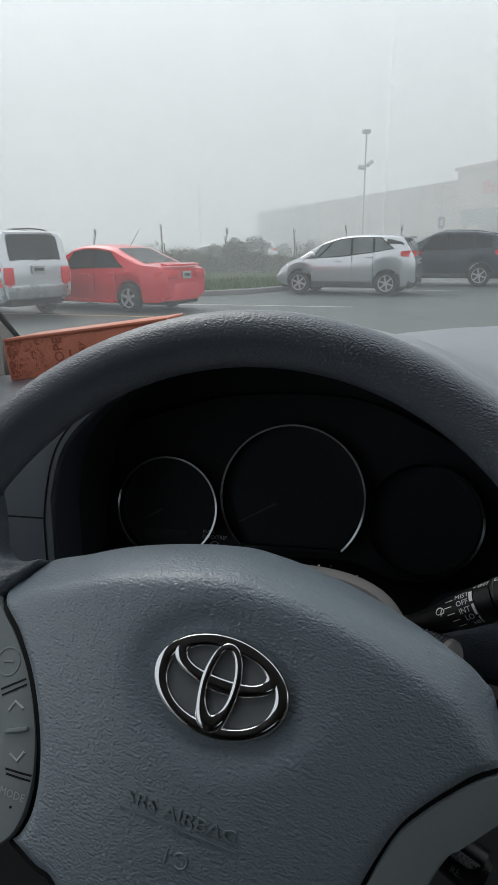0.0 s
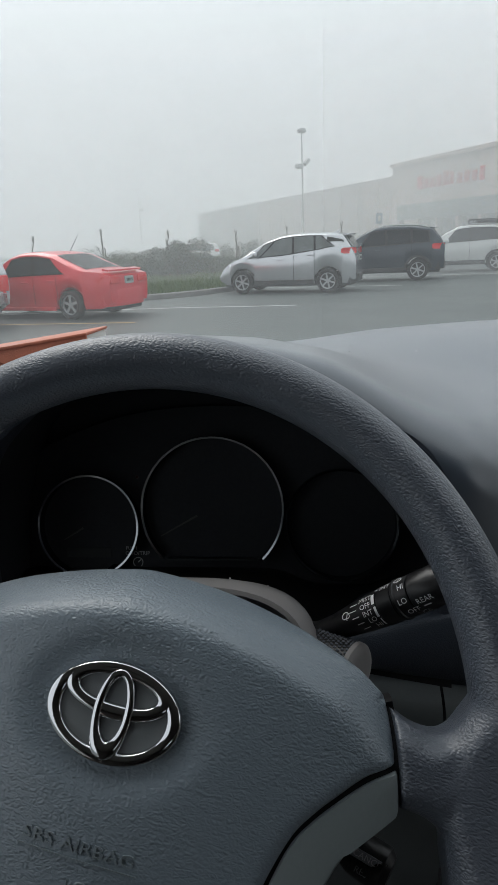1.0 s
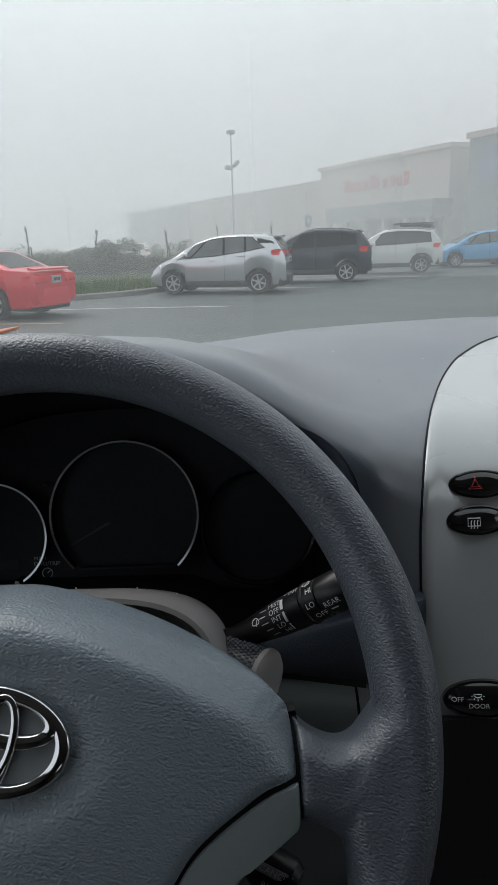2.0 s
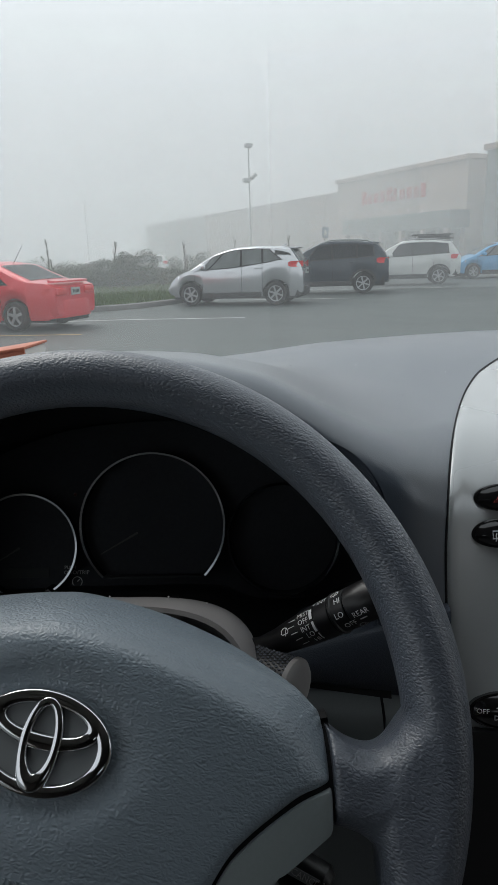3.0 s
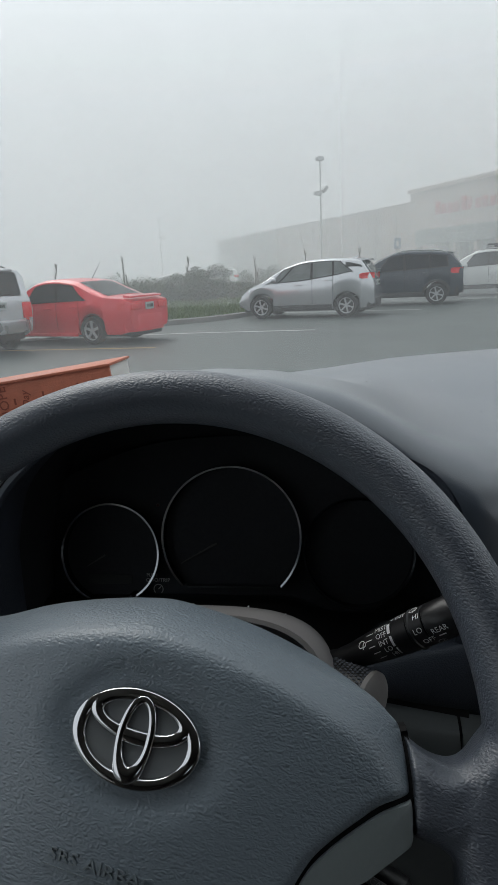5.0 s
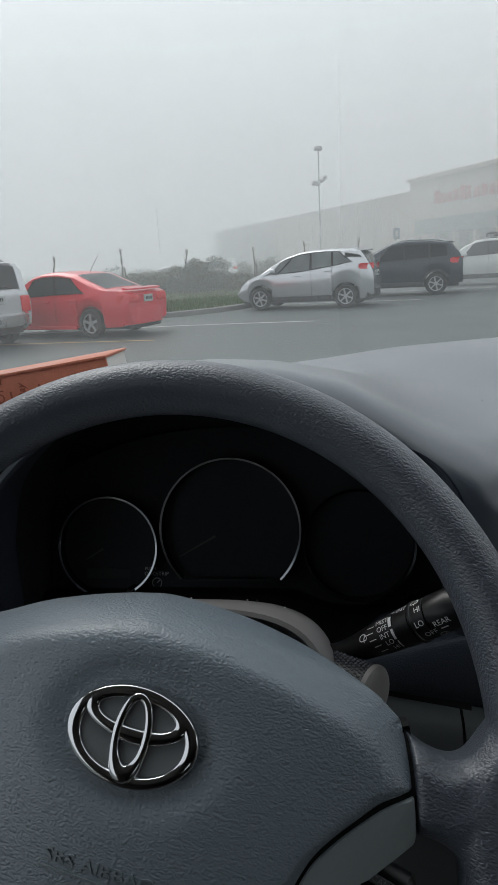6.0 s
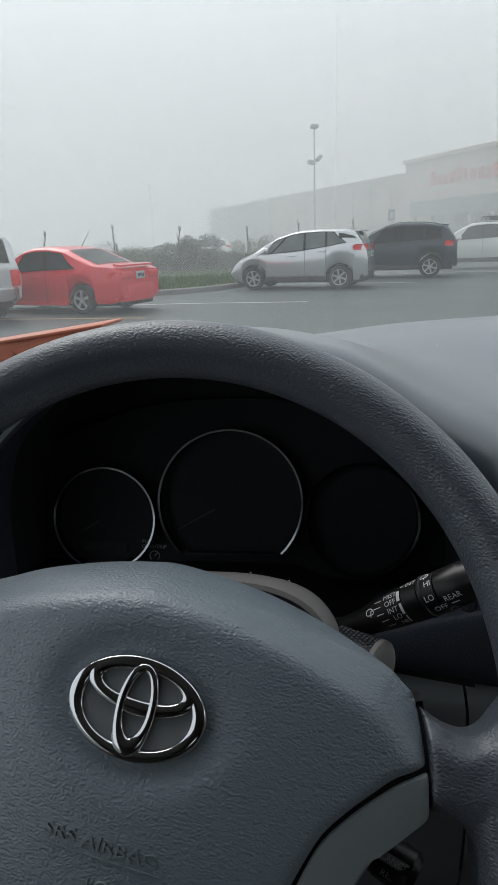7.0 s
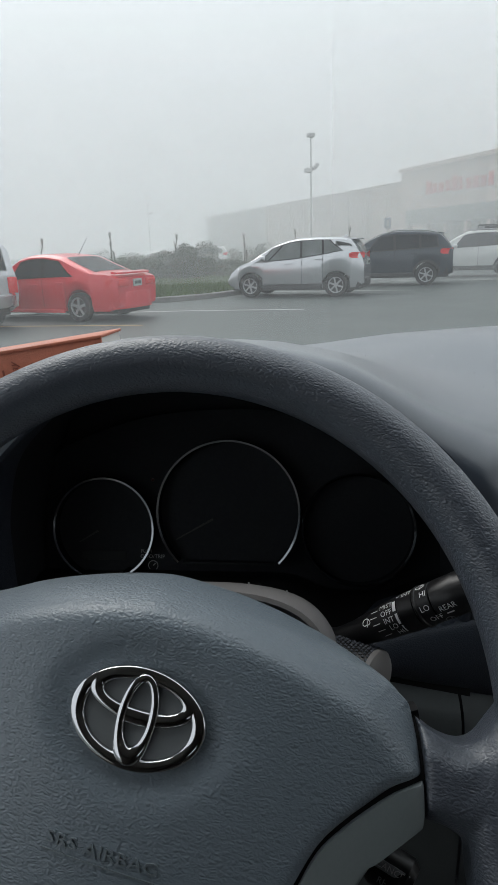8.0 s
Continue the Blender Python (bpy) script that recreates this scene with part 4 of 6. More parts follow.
ring_part(bm, [(0.0082 + 0.003 * math.cos(a), -0.0652 + 0.003 * math.sin(a), 0.0) for a in np.linspace(-2.2, 2.4, 14)], 0.0005, 0.0006, False)
tube(bm, [(0.0022, -0.0682, 0.0), (0.0022, -0.0652, 0.0), (0.0022, -0.0622, 0.0)], 0.0005, 6)
part("embossed_symbol", drape(bm, pad_tree), "emboss", pad)

# dark plate added behind pad, pods and spokes to keep their gaps black
bm = bmesh.new()
slab(bm, [(0.97 * p.x, 0.94 * p.y) if p.y > 0 else (1.02 * p.x, 1.02 * p.y) for p in edge], -0.038, -0.026)
part("gap_backing", bm, "gap", wheel)

# spokes and switch pods on both sides
POD = [(0.1253, 0.0068), (0.1239, 0.0062), (0.1144, 0.0006), (0.1044, -0.0082), (0.0947, -0.0185), (0.0874, -0.0289), (0.0823, -0.0444), (0.0797, -0.0585), (0.0788, -0.078), (0.075, -0.098), (0.088, -0.104), (0.099, -0.088), (0.1, -0.064), (0.1035, -0.044), (0.1092, -0.03), (0.1172, -0.0185), (0.127, -0.0115), (0.1291, -0.0095), (0.1284, -0.0037), (0.1264, 0.0048)]
POD_LEFT = [(-0.1205, 0.004), (-0.1145, 0.0007), (-0.101, -0.008), (-0.092, -0.0156), (-0.0847, -0.0235), (-0.0774, -0.0336), (-0.0716, -0.0439), (-0.0672, -0.0544), (-0.0644, -0.0653), (-0.0638, -0.0768), (-0.0665, -0.087), (-0.075, -0.096), (-0.083, -0.094), (-0.0845, -0.08), (-0.086, -0.063), (-0.092, -0.046), (-0.1035, -0.0295), (-0.1215, -0.0145)]
for sd in (1, -1):
    bm = bmesh.new()
    pts = spline([(x, y, 0) for x, y in (POD if sd > 0 else POD_LEFT)], 4, True)
    c = sum(pts, Vector()) / len(pts)
    flush = 0.0325 if sd > 0 else 0.0305
    rings = [[c + (p - c) * k + Vector((0, 0, z + flush - 1.25 * (c.x + (p.x - c.x) * k) ** 2)) for p in pts] for k, z in ((0.98, -0.03), (1.0, -0.006), (1.0, 0.002), (0.99, 0.0032), (0.97, 0.004), (0.85, 0.0044), (0.7, 0.0047), (0.5, 0.0049), (0.3, 0.005))]
    loft(bm, rings, True, True, True)
    pod_tree = BVHTree.FromBMesh(bm)
    pod = part("switch_pod", bm, "trim", wheel, "smooth grey trim beside the hub")
    if sd < 0:
        tilt = Matrix.Rotation(radians(26), 4, "Z")
        part("lettering", drape(move(text_bm("MODE", 0.0046), Matrix.Translation((-0.0722, -0.0703, 0.0004)) @ Matrix.Rotation(radians(5), 4, "Z")), pod_tree), "ink_dim", pod, smooth=False)
        bm = bmesh.new()
        tube(bm, [(0, 0, -0.001), (0, 0, 0.0004)], 0.0006, 8)
        part("button_dot", drape(move(bm, Matrix.Translation((-0.0709, -0.0751, 0))), pod_tree), "gap", pod)
        for x, y, flip in ((-0.0859, -0.0368, 1), (-0.0762, -0.0556, -1)):
            bm = bmesh.new()
            ring_part(bm, [(-0.0038, -0.0016 * flip, 0.0), (0, 0.0018 * flip, 0.0), (0.0038, -0.0016 * flip, 0.0)], 0.0007, 0.0005, False)
            part("arrow_mark", drape(move(bm, Matrix.Translation((x, y, 0.0001)) @ tilt), pod_tree), "ink_dim", pod, smooth=False)
        bm = bmesh.new()
        box(bm, -0.006, 0.006, -0.001, 0.001, -0.001, 0.0018, 0.0007)
        part("thumb_ridge", drape(move(bm, Matrix.Translation((-0.0809, -0.0458, 0)) @ tilt), pod_tree), "trim", pod)
        for (xa, ya), (xb, yb) in (((-0.0967, -0.0333), (-0.0845, -0.0236)), ((-0.0951, -0.0355), (-0.083, -0.0255)), ((-0.0797, -0.0621), (-0.0662, -0.0601)), ((-0.0786, -0.0638), (-0.066, -0.0622))):
            bm = bmesh.new()
            d = Vector((yb - ya, xa - xb, 0)).normalized() * 0.00045
            loft(bm, [[Vector((xa + (xb - xa) * f, ya + (yb - ya) * f, 0.0003)) + d * k for k in (-1, 1)] for f in np.linspace(0, 1, 10)], False)
            part("button_seam", drape(bm, pod_tree), "gap", pod)
        bm = bmesh.new()
        ring_part(bm, [(-0.0982 + 0.0062 * math.cos(t), -0.021 + 0.0062 * math.sin(t), 0.0) for t in np.linspace(0, 2 * math.pi, 30)[:-1]], 0.0005, 0.0003, True)
        ring_part(bm, [(-0.1007, -0.0217, 0.0), (-0.0957, -0.0203, 0.0)], 0.0006, 0.0004, False)
        part("button_edge", drape(bm, pod_tree), "trim", pod, smooth=False)

# oval badge: three plain interlaced chrome ovals on a grey plate
badge = pose(0.0032, 0.0038, 0.0362)


def oval_ring(bm, cx, cy, a, b, width, z, height, swell=(0.0, 0.0)):
    """A flat-topped band round an oval; swell widens its ends (x) or its foot (y)."""
    rings = []
    for i in range(96):
        t = 2 * math.pi * i / 96
        p = Vector((cx + a * math.cos(t), cy + b * math.sin(t), z))
        n = Vector((math.cos(t) / a, math.sin(t) / b, 0)).normalized()
        w = width * (1 + swell[0] * math.cos(t) ** 4 + swell[1] * max(0.0, -math.sin(t)) ** 3)
        rings.append([p + n * w * o + Vector((0, 0, height * h)) for o, h in ((1.0, 0.0), (0.96, 0.45), (0.82, 0.8), (0.6, 0.95), (0.0, 1.0), (-0.6, 0.95), (-0.82, 0.8), (-0.96, 0.45), (-1.0, 0.0))])
    loft(bm, rings, True, close_path=True)


bm = bmesh.new()
slab(bm, [(0.0285 * math.cos(t), 0.0197 * math.sin(t)) for t in [2 * math.pi * i / 72 for i in range(72)]], -0.004, 0.0004)
emb = part("badge", move(bm, badge), "badge_grey", wheel, "dark grey oval badge plate")
bm = bmesh.new()
oval_ring(bm, 0, 0, 0.0267, 0.0183, 0.0023, -0.0004, 0.003, (0.5, 0.25))
part("badge_oval", move(bm, badge), "chrome", emb, "chrome outer oval")
bm = bmesh.new()
oval_ring(bm, 0, 0.0084, 0.0206, 0.0082, 0.0019, 0.0, 0.0027, (0.8, 0.8))
part("badge_oval", move(bm, badge), "chrome", emb, "chrome wide oval")
bm = bmesh.new()
oval_ring(bm, 0, 0.0004, 0.0068, 0.0158, 0.002, 0.0003, 0.0029, (0.0, 1.1))
part("badge_oval", move(bm, badge), "chrome", emb, "chrome upright oval")

# cruise lever behind the wheel
cruise = thing("cruise_lever", "small black cruise control lever with white print", "lever", VAN @ pose(0, 0, 1.21, 59.6))
bm = bmesh.new()
tube(bm, [(0.07, -0.05, -0.05), (0.1, -0.066, -0.04), (0.108, -0.07, -0.037), (0.121, -0.0765, -0.033), (0.124, -0.078, -0.032)], [0.006, 0.007, 0.0105, 0.011, 0.008], 20)
part("lever", bm, "black", cruise)
bm = bmesh.new()
box(bm, -0.009, 0.0085, -0.0022, 0.0022, 0, 0.0006, 0.0004)
part("label_band", move(bm, Matrix.Translation((0.1135, -0.0695, -0.0245)) @ Matrix.Rotation(radians(-27), 4, "Z")), "ink_dim", cruise)
part("lettering", move(text_bm("CANCEL", 0.0042), Matrix.Translation((0.1135, -0.0695, -0.0236)) @ Matrix.Rotation(radians(-27), 4, "Z")), "ink", cruise, smooth=False)
part("lettering", move(text_bm("RES", 0.0042), Matrix.Translation((0.1095, -0.0752, -0.0252)) @ Matrix.Rotation(radians(-27), 4, "Z")), "ink_dim", cruise, smooth=False)

# ---- centre console panel ----
CONSOLE = VAN @ pose(0, 0.19, 1.2, 70)
console = thing("centre_console", "silver painted centre console with oval black buttons", "console", CONSOLE)
edge_c = spline([(0.229, -0.2, 0), (0.231, -0.0277, 0), (0.2353, 0.0389, 0), (0.24, 0.0853, 0), (0.2455, 0.1109, 0), (0.2535, 0.1279, 0), (0.2651, 0.1396, 0), (0.29, 0.151, 0), (0.34, 0.158, 0), (0.42, 0.16, 0), (0.5, 0.156, 0), (0.545, 0.14, 0), (0.572, 0.1, 0), (0.582, 0.0, 0), (0.59, -0.2, 0)], 5)
bm = bmesh.new()
pts = [Vector(p) for p in edge_c]
c = Vector((0.41, -0.03, 0))
PLANE = pose(0, 0.19, 1.2, 70)
SEAT = Vector((0.09, -0.255, 1.415))


def on_dash(p, lift):
    """Carry a point of the console's plan, seen from the driver's head, on to the dashboard."""
    q = PLANE @ p
    loc, nor = dash_tree.ray_cast(SEAT, (q - SEAT).normalized())[:2]
    if loc is None:
        return p + Vector((0, 0, lift))
    if nor.dot(SEAT - loc) < 0:
        nor = -nor
    return PLANE.inverted() @ (loc + nor * lift)


def laid_on(bm, outline, steps):
    loft(bm, [[on_dash(c + Vector(((p.x - c.x) * k, (p.y - c.y) * (1 + (k - 1) * 0.9), 0)), lift) for p in outline] for k, lift in steps], True, False, True)


laid_on(bm, pts, [(1.0, -0.012), (1.0, 0.0004), (0.997, 0.0018), (0.99, 0.0028)] + [(0.96 - 0.08 * i, 0.0036 + 0.0002 * i) for i in range(11)])
panel_tree = BVHTree.FromBMesh(bm)
part("panel", bm, "silver", console)
bm = bmesh.new()
loft(bm, [[on_dash(c + (p - c) * k, lift) for p in pts] for k, lift in ((0.999, 0.0006), (1.006, 0.0008), (1.008, -0.004))], False)
part("panel_gap", bm, "gap", console)
bm = bmesh.new()
low = [Vector((x, y, 0)) for x, y in [(0.2292, -0.4)] + [(0.2292 + 0.0005 * i, -0.26 + 0.034 * i) for i in range(5)] + [(0.245 + 0.02 * i, -0.1225) for i in range(18)] + [(0.6, -0.2), (0.6, -0.4)]]
loft(bm, [[PLANE.inverted() @ (PLANE @ p) + Vector((0, 0, z)) for p in low] for z in (-0.05, 0.008)], True, False, True)
part("lower_panel", bm, "black", console, "black lower console panel", smooth=False)


def oval_button(x, y, a, b):
    """A domed button set in the panel; returns it and the height of its crown."""
    at = [panel_tree.ray_cast(Vector((x + a * i, y, 0.2)), Vector((0, 0, -1)))[0] for i in (-1, 0, 1)]
    lean = math.atan2(at[2].z - at[0].z, 2 * a)
    bm = bmesh.new()
    loft(bm, [[(a * k * math.cos(t), b * k * math.sin(t), h) for t in [2 * math.pi * i / 40 for i in range(40)]] for k, h in ((1.08, -0.004), (1.08, 0.001), (1.0, 0.0014), (0.96, 0.0006), (0.93, 0.0008), (0.8, 0.0026), (0.5, 0.0038), (0.15, 0.0042))], True, True, True)
    m = Matrix.Translation((x, y, at[1].z + 0.0035)) @ Matrix.Rotation(-lean, 4, "Y")
    tree = BVHTree.FromBMesh(move(bm, m))
    return part("button", bm, "gloss_black", console, "glossy black oval button"), tree


b1, bt = oval_button(0.2733, 0.0445, 0.0226, 0.0094)
bm = bmesh.new()
for s in (0.005, 0.0031):
    ring_part(bm, [(0.2682, 0.045 + s, 0.0), (0.2682 - s * 0.95, 0.045 - s * 0.75, 0.0), (0.2682 + s * 0.95, 0.045 - s * 0.75, 0.0)], 0.00045, 0.0004, True)
part("hazard_symbol", drape(bm, bt), "ink_red", b1, "red triangle outline", smooth=False)
b2, bt = oval_button(0.2708, 0.0185, 0.0226, 0.01)
bm = bmesh.new()
ring_part(bm, [(0.2622, 0.0147, 0.0), (0.2622, 0.0203, 0.0), (0.2713, 0.0203, 0.0), (0.2713, 0.0147, 0.0)], 0.00045, 0.0004, True)
for k in range(3):
    ring_part(bm, [(0.2643 + k * 0.0023, 0.0127, 0.0003), (0.2649 + k * 0.0023, 0.0147, 0.0003), (0.2643 + k * 0.0023, 0.0168, 0.0003), (0.2649 + k * 0.0023, 0.0188, 0.0003)], 0.0004, 0.0004, False)
part("demister_symbol", drape(bm, bt), "ink", b2, smooth=False)
b3, bt = oval_button(0.2695, -0.109, 0.0262, 0.0124)
part("lettering", drape(move(text_bm("OFF", 0.0049), Matrix.Translation((0.2508, -0.1085, 0.0003))), bt), "ink", b3, smooth=False)
part("lettering", drape(move(text_bm("DOOR", 0.0049), Matrix.Translation((0.2652, -0.1128, 0.0003))), bt), "ink", b3, smooth=False)
bm = bmesh.new()
ring_part(bm, [(0.2645 + 0.0028 * math.cos(a), -0.1045 - 0.0022 * math.sin(a), 0.0002) for a in np.linspace(0, math.pi, 10)], 0.00035, 0.0003, True)
for k in range(5):
    a = math.pi * (k + 0.5) / 5
    ring_part(bm, [(0.2645 + 0.0037 * math.cos(a), -0.1045 - 0.0034 * math.sin(a), 0.0002), (0.2645 + 0.0048 * math.cos(a), -0.1045 - 0.0045 * math.sin(a), 0.0002)], 0.0003, 0.0003, False)
part("lamp_symbol", drape(bm, bt), "ink", b3, smooth=False)

# ---- book lying on the dashboard, spine to the driver ----
P0, P1 = Vector((-0.3705, 0.4695, 1.2495)), Vector((-0.172, 0.4981, 1.2738))
SP = (P1 - P0).normalized()
AWAY = Vector((-SP.y, SP.x, 0)).normalized()
AWAY = (AWAY * math.cos(radians(3.5)) - Vector((0, 0, 1)) * math.sin(radians(3.5)))
AWAY = (AWAY - SP * AWAY.dot(SP)).normalized()
UPB = SP.cross(AWAY)
BOOK = VAN @ Matrix.Translation(P0) @ Matrix((SP, AWAY, UPB)).transposed().to_4x4()
LEN, TH, DEEP = (P1 - P0).length, 0.0535, 0.14
book = thing("book", "terracotta leather-look book lying flat on the dashboard", "book", BOOK)
bm = bmesh.new()
box(bm, 0, LEN, 0.0, DEEP, 0, 0.0035, 0.001)
box(bm, 0, LEN + 0.0015, -0.004, DEEP, TH - 0.0035, TH, 0.001)
part("cover", bm, "book", book)
bm = bmesh.new()
rings = []
for x in (0.0, LEN * 0.25, LEN * 0.5, LEN * 0.75, LEN):
    rings.append([(x, 0.004, 0.0005), (x, -0.001, 0.003), (x, -0.0025, TH * 0.3), (x, -0.003, TH * 0.5), (x, -0.0025, TH * 0.7), (x, -0.001, TH - 0.003), (x, 0.004, TH - 0.0005)])
loft(bm, rings, True, True, True)
spine = part("spine", bm, "book", book, "terracotta spine, deboss shade of its letters painted brown")
bm = bmesh.new()
box(bm, 0.004, LEN - 0.0015, 0.004, DEEP - 0.005, 0.0036, TH - 0.0036)
part("pages", bm, "paper", book, "white page block", smooth=False)
# spine faces -y; lettering runs up across the spine
LETTER = Matrix.Rotation(radians(90), 4, "X") @ Matrix.Rotation(radians(90), 4, "Z")
for words, x, size, shear in (("HOPE", 0.0665, 0.0165, 0.0), ("Day", 0.094, 0.0135, 0.35), ("M", 0.139, 0.0145, 0.0)):
    part("lettering", move(text_bm(words, size, 0.0003, shear), Matrix.Translation((x, -0.0032, TH * 0.5)) @ LETTER), "deboss_shade", spine, smooth=False)
for x, w in ((0.08, 0.008), (0.116, 0.014), (0.16, 0.02)):
    bm = bmesh.new()
    box(bm, x - 0.0012, x + 0.0012, -0.0034, -0.0028, TH * 0.5 - w / 2, TH * 0.5 + w / 2)
    part("lettering_bar", bm, "deboss_shade", spine, smooth=False)
bm = bmesh.new()
orng = random.Random(8)
for k in range(130):
    x = 0.004 + 0.044 * orng.random() ** 2.2
    z = orng.uniform(0.005, TH - 0.005)
    a = orng.uniform(0, 6)
    ring_part(bm, [(x + 0.0022 * math.cos(a + t) * (1 - t / 7), -(z - TH) + 0.0021 * math.sin(a + t) * (1 - t / 7), 0) for t in np.linspace(0, 5, 10)], 0.0003, 0.0003, False)
move(bm, Matrix.Translation((0, -0.0031, TH)) @ Matrix.Rotation(radians(90), 4, "X") @ Matrix.Diagonal((1, -1, 1, 1)))
part("embossed_scroll", bm, "deboss_shade", spine, "scroll ornament, its deboss shade painted brown", smooth=False)

# flecks of dust and dirt on the dashboard top
for x, y, size, mat in ((0.205, 0.483, 0.0009, "speck"), (0.135, 0.53, 0.0006, "dirt"), (0.129, 0.445, 0.0007, "dirt"), (0.236, 0.415, 0.0006, "dirt"), (0.232, 0.36, 0.0006, "dirt"), (0.24, 0.33, 0.0006, "speck"), (0.3, 0.46, 0.0007, "speck"), (0.125, 0.52, 0.0005, "dirt")):
    hit = dash_tree.ray_cast(Vector((x, y, 1.6)), Vector((0, 0, -1)))[0]
    bm = bmesh.new()
    bmesh.ops.create_icosphere(bm, subdivisions=1, radius=size)
    single("dust_speck", bm, mat, "tiny fleck of dust on the dashboard", "speck", VAN @ Matrix.Translation(hit), group="dust on the dashboard")

# ---- outdoors: ground, verge, mist ----
bm = bmesh.new()
bmesh.ops.create_grid(bm, x_segments=40, y_segments=40, size=400)
single("ground", bm, "asphalt", "wet dark grey asphalt car park in fog", "ground", kind="structure", smooth=False)


def curved_strip(name, path, half, z, mat, label):
    bm = bmesh.new()
    pts = spline(path, 8)
    rings = []
    for i, p in enumerate(pts):
        d = (pts[min(i + 1, len(pts) - 1)] - pts[max(i - 1, 0)]).normalized()
        s = Vector((-d.y, d.x, 0)) * half
        rings.append([p + s + Vector((0, 0, z)), p - s + Vector((0, 0, z))])
    loft(bm, rings, False)
    return single(name, bm, mat, label, "road marking", kind="structure")


# stall lines on the asphalt
curved_strip("stall_line", [(-6.5, 16.9, 0), (-1.5, 16.6, 0), (2.4, 15.5, 0)], 0.06, 0.005, "line", "worn white painted stall line on asphalt")
curved_strip("stall_line", [(-7.5, 15.3, 0), (-4.1, 14.4, 0), (-1.2, 13.5, 0)], 0.06, 0.006, "line_yellow", "worn yellowish painted stall line on asphalt")
curved_strip("stall_line", [(1.5, 22.6, 0), (6.5, 20.4, 0)], 0.05, 0.005, "line", "worn white painted stall line on asphalt")
curved_strip("stall_line", [(5.5, 26.6, 0), (11.5, 23.9, 0)], 0.05, 0.005, "line", "worn white painted stall line on asphalt")

# planted verge with a kerb behind the stalls
VERGE = [(-16, 20.2), (-9, 19.6), (-3, 19.3), (-0.6, 19.9), (0.9, 21.3), (2.2, 23.4), (6, 27.5), (10, 31), (16, 35), (24, 39), (32, 44),
         (30, 52), (18, 47), (8, 42), (0, 38), (-8, 35), (-18, 33)]
verge_line = [(p.x, p.y) for p in spline([(x, y, 0) for x, y in VERGE], 5, True)]
bm = bmesh.new()
slab(bm, verge_line, -0.02, 0.13)
single("verge", bm, "soil", "low planted verge of soil and rough grass", "verge", kind="structure", smooth=False)
bm = bmesh.new()
rings = []
for i, (x, y) in enumerate(verge_line):
    p, q = Vector((x, y, 0)), Vector((*verge_line[(i + 1) % len(verge_line)], 0))
    o = Vector(((q - p).y, -(q - p).x, 0)).normalized()
    rings.append([p + o * 0.15 + Vector((0, 0, -0.02)), p + o * 0.13 + Vector((0, 0, 0.13)), p + o * 0.1 + Vector((0, 0, 0.155)), p + o * -0.02 + Vector((0, 0, 0.155)), p + o * -0.03 + Vector((0, 0, 0))])
loft(bm, rings, False, close_path=True)
single("kerb", bm, "concrete", "pale concrete kerb round the planted verge", "kerb", kind="structure")


def inside(x, y, poly):
    hit = False
    for i in range(len(poly)):
        (x0, y0), (x1, y1) = poly[i], poly[i - 1]
        if (y0 > y) != (y1 > y) and x < (x1 - x0) * (y - y0) / (y1 - y0) + x0:
            hit = not hit
    return hit


rnd = random.Random(4)
verts, faces = [], []
while len(faces) < 42000:
    x, y = rnd.uniform(-18, 11), 19.2 + 17 * rnd.random() ** 1.6
    if not inside(x, y, verge_line):
        continue
    h, a, w = rnd.uniform(0.06, 0.2), rnd.uniform(0, 6.28), rnd.uniform(0.008, 0.02)
    lean = Vector((rnd.uniform(-0.08, 0.08), rnd.uniform(-0.08, 0.08), 0))
    b = Vector((x, y, 0.125))
    s = Vector((math.cos(a) * w, math.sin(a) * w, 0))
    k = len(verts)
    verts += [b - s, b + s, b + lean + Vector((0, 0, h))]
    faces.append((k, k + 1, k + 2))
mesh = bpy.data.meshes.new("grass")
mesh.from_pydata(verts, [], faces)
mesh.materials.append(M["grass"])
tagged(new("grass", mesh), "rough damp green grass on the verge", "grass", kind="stuff")


def leaf_clump(bm, centre, size, count, rng, leaf):
    """Many small leaves in an uneven mass with gaps."""
    lumps = [(Vector((rng.gauss(0, 0.4), rng.gauss(0, 0.4), rng.uniform(-0.5, 0.45))), rng.uniform(0.35, 0.62)) for _ in range(9)]
    for _ in range(count):
        c, r = rng.choice(lumps)
        d = Vector((rng.gauss(0, 1), rng.gauss(0, 1), rng.gauss(0, 1))).normalized() * (r * rng.uniform(0.55, 1.08))
        p = c + d
        p = Vector(centre) + Vector((p.x * size[0], p.y * size[1], p.z * size[2]))
        if p.z < 0.1:
            continue
        u = Vector((rng.gauss(0, 1), rng.gauss(0, 1), rng.gauss(0, 0.7))).normalized()
        v = u.cross(Vector((rng.gauss(0, 1), rng.gauss(0, 1), rng.gauss(0, 1)))).normalized()
        s = leaf * rng.uniform(0.6, 1.3)
        q = [bm.verts.new(p - u * s), bm.verts.new(p + v * s * 0.45), bm.verts.new(p + u * s), bm.verts.new(p - v * s * 0.45)]
        bm.faces.new(q)


